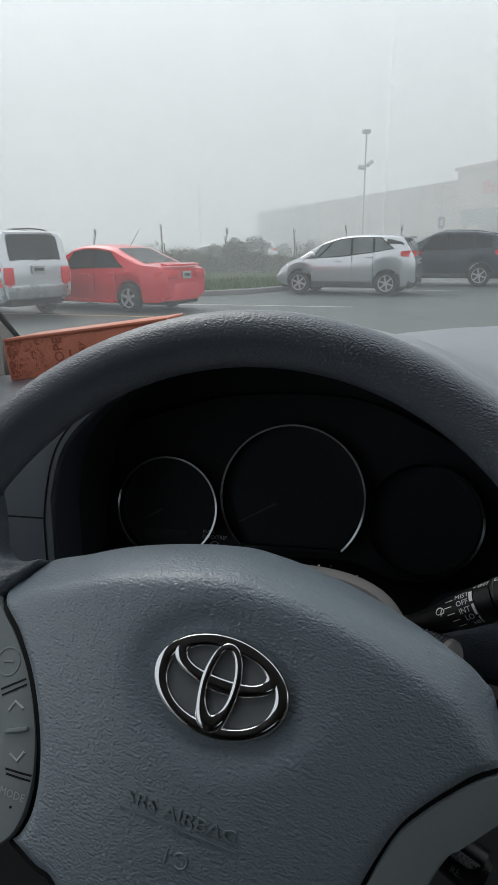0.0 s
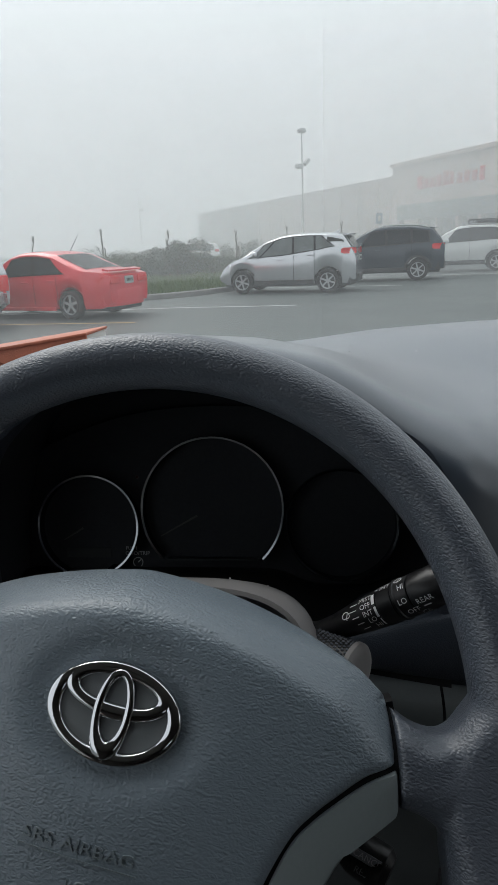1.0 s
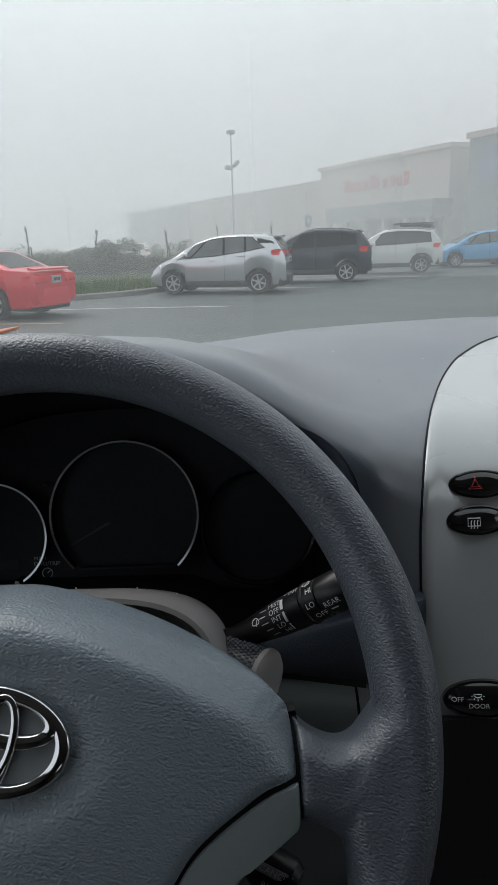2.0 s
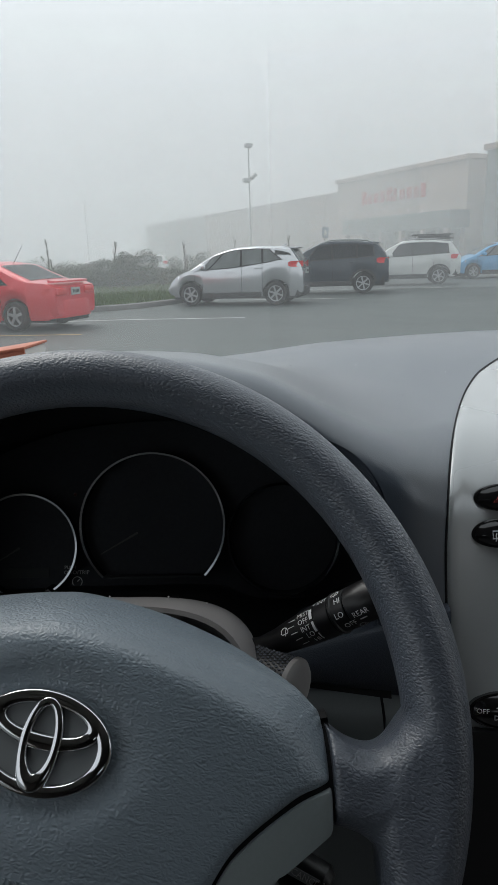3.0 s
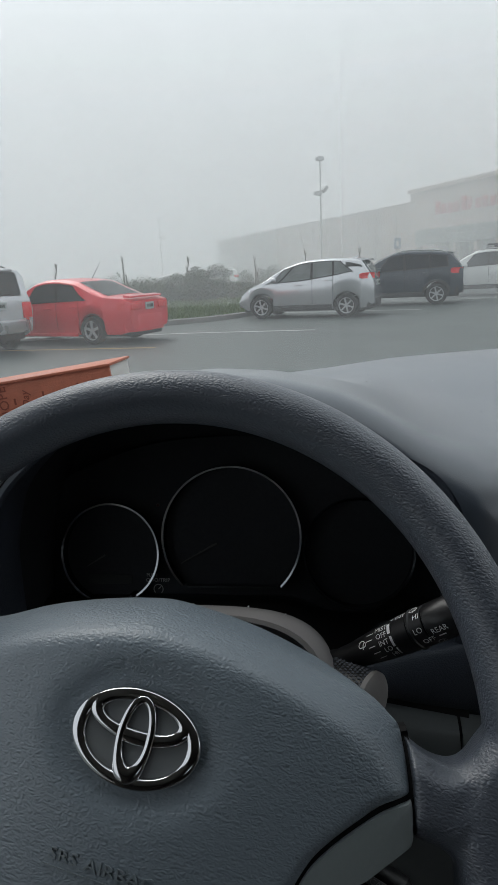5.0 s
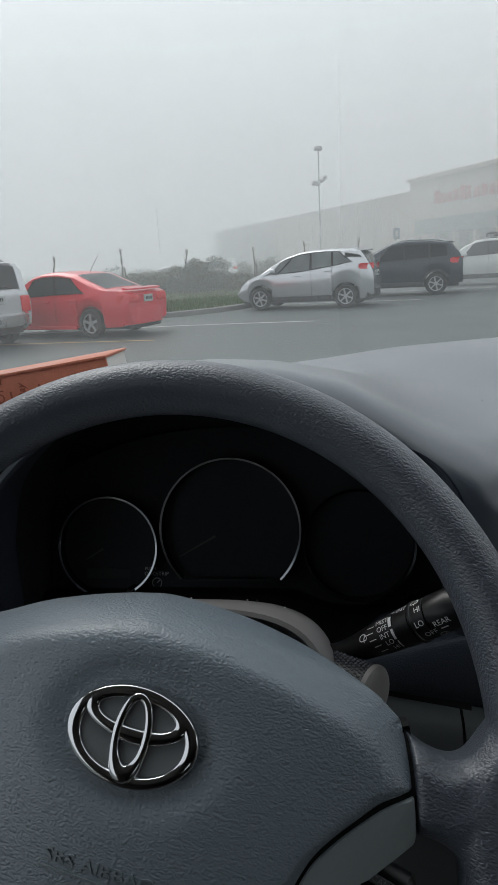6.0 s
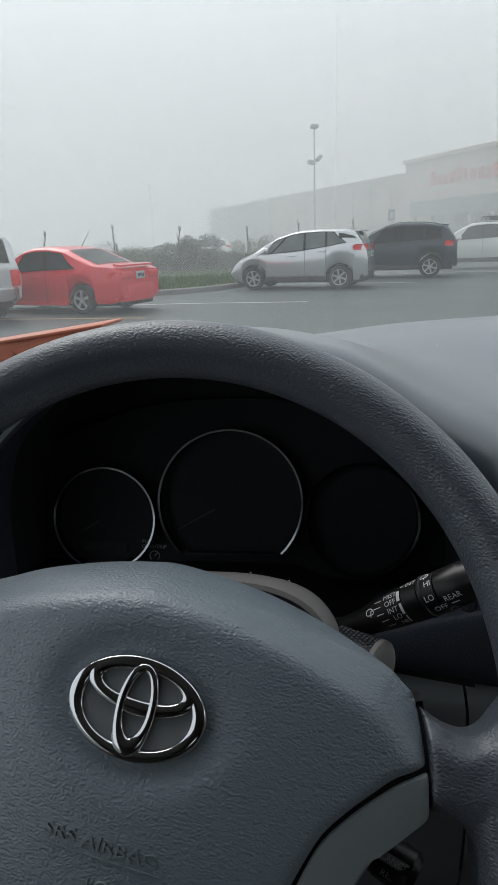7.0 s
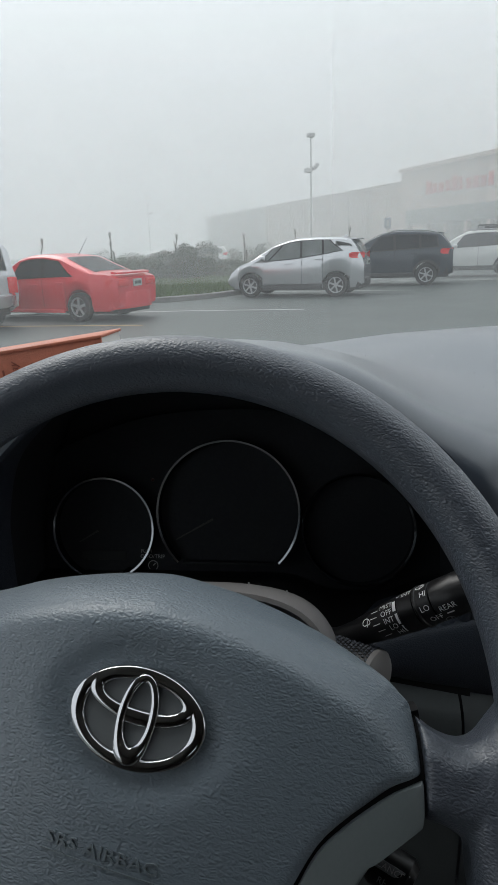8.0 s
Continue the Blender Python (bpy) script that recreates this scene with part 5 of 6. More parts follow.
def shrub(x, y, half, height, mat, seed, label, count=1500, leaf=0.06):
    rng = random.Random(seed)
    t = thing("shrub", label, "shrub", pose(x, y, 0.12))
    bm = bmesh.new()
    for k in range(5):
        a = rng.uniform(0, 6.28)
        tube(bm, [(0.05 * math.cos(a), 0.05 * math.sin(a), -0.05), (0.2 * half * math.cos(a), 0.2 * half * math.sin(a), height * 0.35), (0.5 * half * math.cos(a), 0.5 * half * math.sin(a), height * 0.75)], [0.03, 0.02, 0.008], 6)
    part("stem", bm, "bark", t)
    bm = bmesh.new()
    leaf_clump(bm, (0, 0, height * 0.52), (half, half * 0.8, height * 0.52), count, rng, leaf)
    part("crown", bm, mat, t, smooth=False)
    return t


# hedge line along the verge, then taller bushes
hr = random.Random(9)
for k in range(19):
    f = k / 18
    x, y = -16.5 + f * 21.0, 29.6 + 0.5 * math.sin(k * 1.7) + f * 3.0
    h = 1.0 + 0.2 * math.sin(k * 2.3) + hr.uniform(-0.1, 0.14)
    shrub(x, y, 1.05, h, "leaf" if k % 3 else "leaf_olive", 20 + k, "dense dark green hedge bush on the verge", 5200, 0.05)
shrub(-0.72, 31.2, 1.0, 1.74, "leaf", 51, "rounded dark evergreen bush taller than the hedge", 11000, 0.045)
shrub(-3.65, 30.6, 1.15, 1.5, "leaf_olive", 52, "leggy evergreen bush with a gap in its crown", 3600, 0.042)
shrub(3.35, 38, 1.0, 1.55, "leaf", 53, "rounded dark evergreen bush behind the silver hatchback", 4000, 0.05)
shrub(1.95, 39.2, 0.45, 1.4, "leaf_olive", 54, "narrow upright bush on the verge", 1600, 0.045)


def young_tree(x, y, height, seed):
    """A slim bare sapling tied to its stake."""
    rng = random.Random(seed)
    t = thing("young_tree", "slim bare young tree tied to a stake", "tree", pose(x, y, 0.12), group="bare saplings on the verge")
    bm = bmesh.new()
    pts = [(rng.uniform(-0.012, 0.012) * i, rng.uniform(-0.012, 0.012) * i, height * i / 6 - 0.05) for i in range(7)]
    tube(bm, pts, [0.045 - 0.005 * i for i in range(7)], 8)
    for i in range(22):
        j = rng.randint(3, 5)
        p = Vector(pts[j])
        a = rng.uniform(0, 6.28)
        q = p + Vector((math.cos(a) * 0.075, math.sin(a) * 0.075, rng.uniform(0.18, 0.38)))
        tube(bm, [p, (p + q) / 2 + Vector((0, 0, -0.02)), q], [0.012, 0.009, 0.004], 5)
    part("trunk", bm, "bark", t)
    bm = bmesh.new()
    tube(bm, [(0.12, 0, -0.05), (0.12, 0, height * 0.6)], 0.03, 8)
    part("stake", bm, "bark", t)
    return t


young_tree(-7.05, 31, 2.12, 1)
young_tree(-4.0, 31, 2.3, 2)
young_tree(-1.1, 31.4, 2.15, 3)
young_tree(2.1, 32.2, 2.05, 4)
young_tree(4.6, 33, 2.2, 5)
young_tree(7.7, 34.5, 2.3, 6)


def lamp_post(x, y, height, arms, label, heads_turn=0.3):
    t = thing("street_lamp", label, "street lamp", pose(x, y, 0, 0, 0, math.degrees(heads_turn)))
    bm = bmesh.new()
    tube(bm, [(0, 0, 0.55), (0, 0, height * 0.5), (0, 0, height)], [0.07, 0.055, 0.042], 12)
    part("pole", bm, "pole", t)
    bm = bmesh.new()
    tube(bm, [(0, 0, -0.05), (0, 0, 0.6)], 0.3, 16)
    part("base", bm, "concrete", t)
    for dx, dz, tilt in arms:
        bm = bmesh.new()
        tube(bm, [(0, 0, dz - 0.1), (dx * 0.6, 0, dz)], 0.03, 8)
        part("arm", bm, "pole", t)
        bm = bmesh.new()
        box(bm, -0.24, 0.24, -0.2, 0.2, -0.13, 0.13, 0.06, 2, pose(dx, 0, dz + 0.05, 0, tilt, 0))
        part("lamp_head", bm, "pole", t)
    return t


lamp_post(7.42, 45, 8.1, [(0.0, 8.15, 0), (-0.22, 6.05, 8), (0.3, 6.3, -42)], "tall grey steel car park lamp with three floodlight heads")
lamp_post(-6.2, 85, 8.2, [(0.0, 8.2, 0), (0.4, 5.9, -20)], "distant slim grey lamp post fading into fog")

# ---- store building, fading into the fog ----
B0, B1 = Vector((1.43, 137, 0)), Vector((21.3, 72.2, 0))
ALONG = (B1 - B0).normalized()
store_at = Matrix.Translation(B1) @ Matrix.Rotation(math.atan2(ALONG.y, ALONG.x), 4, "Z")
L_LOW = (B1 - B0).length
store = thing("store_building", "long tan stucco store with raised entrance front and dark canopy", "building", store_at)
bm = bmesh.new()
box(bm, -L_LOW, 2.6, 0, 40, -0.2, 7.3)
part("wall", bm, "stucco", store, smooth=False)
bm = bmesh.new()
box(bm, -L_LOW - 0.15, 2.39, -0.15, 40, 7.304, 7.6)
part("parapet", bm, "stucco", store, smooth=False)
for k in range(16):
    bm = bmesh.new()
    box(bm, -L_LOW + 2 + k * 4.2, -L_LOW + 2.5 + k * 4.2, -0.08, 0.01, -0.1, 7.0, 0.03)
    part("pilaster", bm, "stucco", store, smooth=False)
bm = bmesh.new()
box(bm, 2.603, 21, -1.5, 40, -0.2, 8.15)
part("entrance_block", bm, "stucco_light", store, smooth=False)
bm = bmesh.new()
box(bm, 2.4, 21.2, -1.75, 40.1, 8.154, 8.5)
part("entrance_parapet", bm, "stucco_light", store, smooth=False)
bm = bmesh.new()
box(bm, 6.6, 21.5, -3.6, -1.505, 3.0, 4.35, 0.05)
part("canopy", bm, "canopy", store, smooth=False)
for k in range(6):
    bm = bmesh.new()
    box(bm, 6.7 + k * 2.8, 7.1 + k * 2.8, -3.5, -3.05, -0.1, 3.0, 0.03)
    part("column", bm, "stucco", store, smooth=False)
for k in range(5):
    bm = bmesh.new()
    box(bm, 6.8 + k * 2.8, 9.2 + k * 2.8, -1.56, -1.502, 0.1, 3.1, 0.02)
    part("window", bm, "store_glass", store, smooth=False)
    bm = bmesh.new()
    for a, b, c, d in ((6.72, 9.28, 3.1, 3.2), (6.72, 6.8, 0.1, 3.1), (9.2, 9.28, 0.1, 3.1), (7.95, 8.05, 0.1, 3.1)):
        box(bm, a + k * 2.8, b + k * 2.8, -1.6, -1.501, c, d)
    part("window_frame", bm, "canopy", store, smooth=False)
# store name as plain red blocks
for k, (w, h) in enumerate(((0.8, 1.2), (0.7, 0.9), (0.7, 0.9), (0.7, 1.0), (0.8, 1.25), (0.5, 1.1), (0.7, 0.9), (0.7, 1.0), (0.7, 0.9), (0.6, 1.15))):
    bm = bmesh.new()
    x0 = 6.9 + k * 0.96
    box(bm, x0, x0 + w * 1.04, -1.62, -1.503, 5.75, 5.75 + h, 0.08)
    part("sign_bar", bm, "sign_red", store, "plain red sign block", smooth=False)
annex = thing("annex_building", "grey store annex beside the entrance with a blue panel", "building", store_at @ pose(24.4, -3.0, 0))
bm = bmesh.new()
box(bm, 0, 26, 0, 40, -0.2, 8.2)
part("wall", bm, "canopy", annex, smooth=False)
bm = bmesh.new()
box(bm, -0.2, 26.2, -0.2, 40.2, 8.204, 8.6)
part("parapet", bm, "stucco", annex, smooth=False)
bm = bmesh.new()
box(bm, 1.2, 7, -0.12, -0.003, 4.9, 7.6, 0.03)
part("panel", bm, "sign_blue", annex, smooth=False)

# parking sign on a post
ps = thing("parking_sign", "small blue parking sign on a grey post", "sign", pose(11.7, 42, 0, 0, 0, 10))
bm = bmesh.new()
tube(bm, [(0, 0, -0.1), (0, 0, 2.95)], 0.03, 8)
part("post", bm, "pole", ps)
bm = bmesh.new()
box(bm, -0.22, 0.22, -0.045, -0.03, 2.3, 2.95, 0.005)
part("panel", bm, "sign_blue", ps, "blue sign panel")
bm = bmesh.new()
box(bm, -0.09, 0.09, -0.056, -0.048, 2.45, 2.8)
part("symbol_bar", bm, "plate", ps, "white plain symbol bar")

# mist veils
for k, (r, dens, top) in enumerate(((9.5, 0.13, 4.6), (26.5, 0.2, 12.5), (36, 0.232, 17), (43, 0.232, 20), (52, 0.232, 24), (62, 0.232, 29), (80, 0.232, 37), (108, 0.232, 50))):
    M["mist%d" % k] = mist_material("mist", dens, top)
    bm = bmesh.new()
    ring = [(r * math.sin(a), r * math.cos(a)) for a in [radians(-75 + 150 * i / 120) for i in range(121)]]
    loft(bm, [[(x, y, z) for x, y in ring] for z in (-0.05, top)], False)
    single("mist", bm, "mist%d" % k, "thin drifting grey morning fog", "fog", kind="stuff")

# ---- parked cars ----
M["chrome_dull"] = material("dull_chrome_bumper", (0.5, 0.51, 0.53), 0.3, 0.7, vary=0.06, grain=12)


def smooth_line(points, width):
    """A soft line through key points, as a function."""
    xs, zs = np.array([p[0] for p in points]), np.array([p[1] for p in points])
    gx = np.linspace(xs[0], xs[-1], 400)
    gz = np.interp(gx, xs, zs)
    k = max(1, int(width / (gx[1] - gx[0])))
    pad = np.r_[np.full(k, gz[0]), gz, np.full(k, gz[-1])]
    gz = np.convolve(pad, np.ones(2 * k + 1) / (2 * k + 1), "valid")
    return lambda x: float(np.interp(x, gx, gz))


def wheel_parts(t, x, y, r, side, spokes, rim_mat):
    w = 0.1
    bm = bmesh.new()
    prof = [(r * 0.68, -w), (r * 0.9, -w), (r * 0.985, -w * 0.75), (r, -w * 0.3), (r, w * 0.3), (r * 0.985, w * 0.75), (r * 0.9, w), (r * 0.68, w)]
    rings = [[(x + p * math.cos(a), y + q, r + p * math.sin(a)) for p, q in prof] for a in [2 * math.pi * i / 28 for i in range(28)]]
    loft(bm, rings, True, close_path=True)
    wheel = part("wheel", bm, "tyre", t, "black tyre on an alloy rim")
    bm = bmesh.new()
    yo = y + side * w * 0.55
    prof = [(r * 0.6, -0.02), (r * 0.73, -0.01), (r * 0.73, 0.03), (r * 0.6, 0.02)]
    rings = [[(x + p * math.cos(a), yo + side * q, r + p * math.sin(a)) for p, q in prof] for a in [2 * math.pi * i / 28 for i in range(28)]]
    loft(bm, rings, True, close_path=True)
    for k in range(spokes):
        a = 2 * math.pi * k / spokes + 0.3
        box(bm, 0.03, r * 0.66, -0.012, 0.012, -0.15 / spokes, 0.15 / spokes, 0.006, 1, Matrix.Translation((x, yo + side * 0.012, r)) @ Matrix.Rotation(-a, 4, "Y"))
    rim = part("rim", bm, rim_mat, wheel, "silver alloy rim")
    bm = bmesh.new()
    tube(bm, [(x, yo - side * 0.05, r), (x, yo - side * 0.045, r)], r * 0.6, 20)
    part("brake_disc", bm, "car_black", wheel)
    bm = bmesh.new()
    tube(bm, [(x, yo, r), (x, yo + side * 0.03, r)], [0.055, 0.04], 12)
    part("hub_cap", bm, rim_mat, wheel)
    return rim


def parked_car(name, label, paint, spec, at):
    """x forward from the rear axle, y to the car's left, z up."""
    t = thing(name, label, "car", at)
    wb, fo, ro, W, r = spec["wb"], spec["front"], spec["rear"], spec["half"], spec["wheel"]
    belt, roof = smooth_line(spec["belt"], 0.05), smooth_line(spec["roof"], spec.get("soft", 0.07))
    sill, arch = spec.get("sill", 0.24), r + 0.055
    tumble = spec.get("tumble", 0.17)

    def half(x):
        f = 1.0
        if x > wb * 0.6:
            f = 1 - 0.2 * ((x - wb * 0.6) / (wb * 0.4 + fo)) ** 3.2
        if x < 0.2:
            f = 1 - spec.get("tail_in", 0.14) * ((0.2 - x) / (0.2 + ro)) ** 3.0
        return W * f

    def bottom(x):
        b = sill
        for ax in (0.0, wb):
            if abs(x - ax) < arch:
                b = max(b, r + math.sqrt(arch ** 2 - (x - ax) ** 2))
        lift = max(0.0, (x - wb - fo + 0.25) / 0.25, (-x - ro + 0.25) / 0.25)
        return max(b, sill + 0.12 * lift)

    def section(x):
        h, zb, zt = half(x), bottom(x), belt(x)
        zr = max(roof(x), zt + 0.012)
        cab = zr - zt
        zm = zb + (zt - zb) * 0.5
        hr = h * 0.95 - cab * tumble / 0.5 * 0.5
        pts = [(h * 0.9, zb), (h * 0.95, zb + (zt - zb) * 0.14), (h * 0.985, zm), (h, zb + (zt - zb) * 0.72), (h * 0.95, zt),
               (hr + (h * 0.95 - hr) * 0.4, zt + cab * 0.55), (hr, zr - min(0.06, cab * 0.35)), (hr * 0.9, zr - min(0.015, cab * 0.15)), (hr * 0.5, zr + 0.004), (0, zr + 0.01)]
        return pts

    xs = [ax + arch * math.cos(a) for ax in (0.0, wb) for a in np.linspace(0, math.pi, 17)]
    xs += [v for v in np.linspace(-ro, wb + fo, 70) if min(abs(v - q) for q in xs) > 0.022]
    xs.sort()
    bm = bmesh.new()
    rings = []
    for x in xs:
        p = section(x)
        rings.append([(x, y, z) for y, z in p] + [(x, -y, z) for y, z in reversed(p[:-1])])
    loft(bm, rings, True, True, True)
    body = part("body", bm, paint, t)

    bm = bmesh.new()
    box(bm, -ro + 0.12, wb + fo - 0.15, -W + 0.24, W - 0.24, sill - 0.06, 0.5, 0.03)
    part("underbody", bm, "car_black", t)

    def side_point(x, s, side, off):
        p = section(x)
        a, b = Vector((x, p[4][0], p[4][1])), Vector((x, p[6][0], p[6][1]))
        q = a.lerp(b, s)
        bulge = 0.0 if s <= 0 else (p[5][0] - (p[4][0] * 0.45 + p[6][0] * 0.55)) * math.sin(math.pi * min(s, 1))
        return Vector((q.x, side * (q.y + bulge + off), q.z))

    low_s, high_s = spec.get("pane_s", (0.1, 0.88))

    def side_pane(x0, x1, t0, t1, s0=low_s, s1=high_s, off=0.02, nm="side_window", mat=spec.get("glass", "car_glass")):
        for side in (1, -1):
            bm = bmesh.new()
            rings = []
            for i in range(9):
                s = s0 + (s1 - s0) * i / 8
                xa, xb = x0 + (t0 - x0) * i / 8, x1 + (t1 - x1) * i / 8
                rings.append([side_point(xa + (xb - xa) * j / 12, s, side, off) for j in range(13)])
            loft(bm, rings, False)
            bmesh.ops.solidify(bm, geom=bm.faces[:], thickness=0.004)
            part(nm, bm, mat, t)

    # dark surround of the side glass, then the panes on it
    xa, xb = spec["panes"][0][0] - 0.05, spec["panes"][-1][1] + 0.06
    ta, tb = spec["panes"][0][2] - 0.03, spec["panes"][-1][3] + 0.05
    side_pane(xa, xb, ta, tb, low_s - 0.05, min(0.97, high_s + 0.05), 0.012, "window_surround", "car_black")
    for q in spec["panes"]:
        side_pane(*q)

    def end_pane(nm, x0, x1, frac, push):
        bm = bmesh.new()
        rings = []
        for i in range(13):
            x = x0 + (x1 - x0) * i / 12
            p = section(x)
            hr = p[7][0] * frac
            rings.append([(x + push, hr * (j / 6 - 1), max(roof(x), belt(x) + 0.012) + 0.012 - 0.02 * abs(j / 6 - 1) ** 4) for j in range(13)])
        loft(bm, rings, False)
        bmesh.ops.solidify(bm, geom=bm.faces[:], thickness=0.004)
        part(nm, bm, spec.get("glass", "car_glass"), t)

    end_pane("windscreen", *spec["screen"], 0.9, 0.008)
    end_pane("rear_window", *spec["back"], spec.get("back_wide", 0.86), -0.012)

    for side in (1, -1):
        wheel_parts(t, 0.0, side * (W - 0.115), r, side, spec["spokes"], "alloy")
        wheel_parts(t, wb, side * (W - 0.115), r, side, spec["spokes"], "alloy")
        # lamps
        (tx, tz0, tz1, depth) = spec["tail"]
        bm = bmesh.new()
        rings = []
        for z, k in ((tz0, 0.8), (tz0 + 0.03, 1.0), (tz1 - 0.03, 1.0), (tz1, 0.8)):
            pts = []
            for i in range(9):
                f = i / 8
                x = tx + 0.02 + depth * k * (1 - f) ** 1.2 if f < 1 else tx + 0.02
                pts.append((x, side * (half(max(x, -ro)) * 1.006 - f ** 3 * 0.2 * k), z))
            pts += [(tx + 0.14, side * (W - 0.24), z)]
            rings.append(pts)
        loft(bm, rings, True, True, True)
        part("tail_lamp", bm, "tail", t, "red tail lamp")
        if spec.get("tail_clear"):
            bm = bmesh.new()
            box(bm, tx - 0.016, tx + 0.06, side * (W - 0.33) - 0.07, side * (W - 0.33) + 0.07, tz0 + 0.045, tz1 - 0.035, 0.02, 2)
            part("reversing_lamp", bm, "lamp_clear", t, "clear lamp lens")
        if spec.get("tail_block"):
            wide, bz0, bz1 = spec["tail_block"]
            bm = bmesh.new()
            yc = half(-ro) * 0.96
            box(bm, -ro - 0.03, -ro + 0.08, min(side * yc, side * (yc - wide)), max(side * yc, side * (yc - wide)), bz0, bz1, 0.025, 2)
            part("tail_lamp", bm, "tail", t, "red tail lamp")
        (hx, hz0, hz1) = spec["head"]
        bm = bmesh.new()
        box(bm, hx - 0.3, hx - 0.06, side * (half(hx - 0.1) - 0.08) - 0.07, side * (half(hx - 0.1) - 0.08) + 0.07, hz0 - 0.05, hz1 - 0.06, 0.04, 3)
        part("headlamp", bm, "lamp_clear", t)
        # mirror, handles
        mx = spec["mirror"]
        bm = bmesh.new()
        box(bm, mx - 0.09, mx + 0.07, side * (W + 0.02) - 0.09, side * (W + 0.02) + 0.1, belt(mx) + 0.02, belt(mx) + 0.17, 0.05, 3)
        part("wing_mirror", bm, paint, t)
        for dx in spec["handles"]:
            bm = bmesh.new()
            box(bm, dx - 0.11, dx + 0.11, side * W * 0.985 - 0.025, side * W * 0.985 + 0.025, belt(dx) - 0.13, belt(dx) - 0.095, 0.01, 2)
            part("door_handle", bm, paint, t)
        for dx in spec["seams"]:
            bm = bmesh.new()
            rings = []
            for z in np.linspace(sill + 0.1, belt(dx) - 0.01, 8):
                k = (z - bottom(dx)) / (belt(dx) - bottom(dx))
                yy = side * (half(dx) * (0.985 + 0.015 * math.sin(math.pi * min(1, max(0, k)))) + 0.0015)
                rings.append([(dx - 0.005, yy, z), (dx + 0.005, yy, z)])
            loft(bm, rings, False)
            part("door_seam", bm, "gap", t)
        # sill cladding
        bm = bmesh.new()
        box(bm, arch + 0.02, wb - arch - 0.02, side * W * 0.965 - 0.03, side * W * 0.965 + 0.03, sill - 0.03, sill + spec.get("clad", 0.07), 0.015, 2)
        part("sill", bm, spec.get("clad_mat", "car_black"), t)
        if spec.get("rails"):
            bm = bmesh.new()
            x0, x1 = spec["rails"]
            pts = []
            for i in range(9):
                x = x0 + (x1 - x0) * i / 8
                p = section(x)
                pts.append((x, side * p[7][0] * 0.98, p[7][1] + (0.05 if 0 < i < 8 else 0.0)))
            tube(bm, pts, 0.018, 8)
            part("roof_rail", bm, spec.get("rail_mat", "pole"), t)
        if spec.get("arch_trim"):
            for ax in (0.0, wb):
                bm = bmesh.new()
                rings = []
                for a in np.linspace(0.12, math.pi - 0.12, 22):
                    rings.append([(ax + q * math.cos(a), side * (half(ax) * 0.985 + o), r + q * math.sin(a)) for q, o in ((arch - 0.01, -0.03), (arch - 0.01, 0.018), (arch + 0.055, 0.016), (arch + 0.06, -0.03))])
                loft(bm, rings, True, True, True)
                part("arch_trim", bm, "car_black", t)
    if spec.get("stripe"):
        for side in (1, -1):
            bm = bmesh.new()
            rings = []
            for f in np.linspace(0, 1, 10):
                x = spec["stripe"][0] + (spec["stripe"][1] - spec["stripe"][0]) * f
                rings.append([side_point(x, q, side, 0.014) for q in (0.86 - 0.16 * f, 0.42 + 0.08 * f)])
            loft(bm, rings, False)
            bmesh.ops.solidify(bm, geom=bm.faces[:], thickness=0.004)
            part("pillar_stripe", bm, "car_black", t, "gloss black stripe behind the side glass")
    # bumper, plate, wiper, badge bar
    bm = bmesh.new()
    bz0, bz1, out, bmat = spec["bumper"]
    rings = []
    for i in range(17):
        f = i / 8 - 1
        y = f * half(-ro + 0.12) * 0.985
        x = -ro + 0.2 * abs(f) ** 4
        rings.append([(x + 0.1, y, bz0), (x - out * 0.8, y, bz0), (x - out, y, bz0 + 0.04), (x - out, y, bz1 - 0.03), (x - out * 0.7, y, bz1), (x + 0.1, y, bz1)])
    loft(bm, rings, True, True, True)
    part("rear_bumper", bm, bmat, t)
    px, pz = spec["plate"]
    bm = bmesh.new()
    box(bm, px - 0.012, px + 0.02, -0.155, 0.155, pz, pz + 0.155, 0.004, 1)
    plate = part("number_plate", bm, "plate", t, "pale licence plate with plain bars")
    bm = bmesh.new()
    for k in range(5):
        box(bm, px - 0.016, px - 0.011, -0.11 + k * 0.046, -0.08 + k * 0.046, pz + 0.045, pz + 0.11)
    part("plate_bar", bm, "car_black", plate, smooth=False)
    if spec.get("spoiler"):
        sx, sz, sl = spec["spoiler"]
        bm = bmesh.new()
        rings = []
        for i in range(13):
            f = i / 6 - 1
            y = f * spec.get("spoiler_half", W * 0.62)
            x = sx + 0.06 * f * f
            rings.append([(x + sl, y, sz), (x, y, sz - 0.01), (x, y, sz + 0.025), (x + sl, y, sz + 0.05)])
        loft(bm, rings, True, True, True)
        part("spoiler", bm, paint, t)
    if spec.get("fin"):
        bm = bmesh.new()
        loft(bm, [[(spec["fin"][0] + 0.1, y, spec["fin"][1]), (spec["fin"][0] - 0.06, y, spec["fin"][1]), (spec["fin"][0] - 0.07, y * 0.4, spec["fin"][1] + 0.07)] for y in (-0.02, 0.02)], True, True, True)
        part("antenna_fin", bm, paint, t)
    if spec.get("antenna"):
        bm = bmesh.new()
        tube(bm, [spec["antenna"], (spec["antenna"][0] - 0.3, spec["antenna"][1], spec["antenna"][2] + 0.38)], [0.008, 0.004], 6)
        part("antenna", bm, "car_black", t)
    if spec.get("wiper"):
        wx, wz = spec["wiper"]
        bm = bmesh.new()
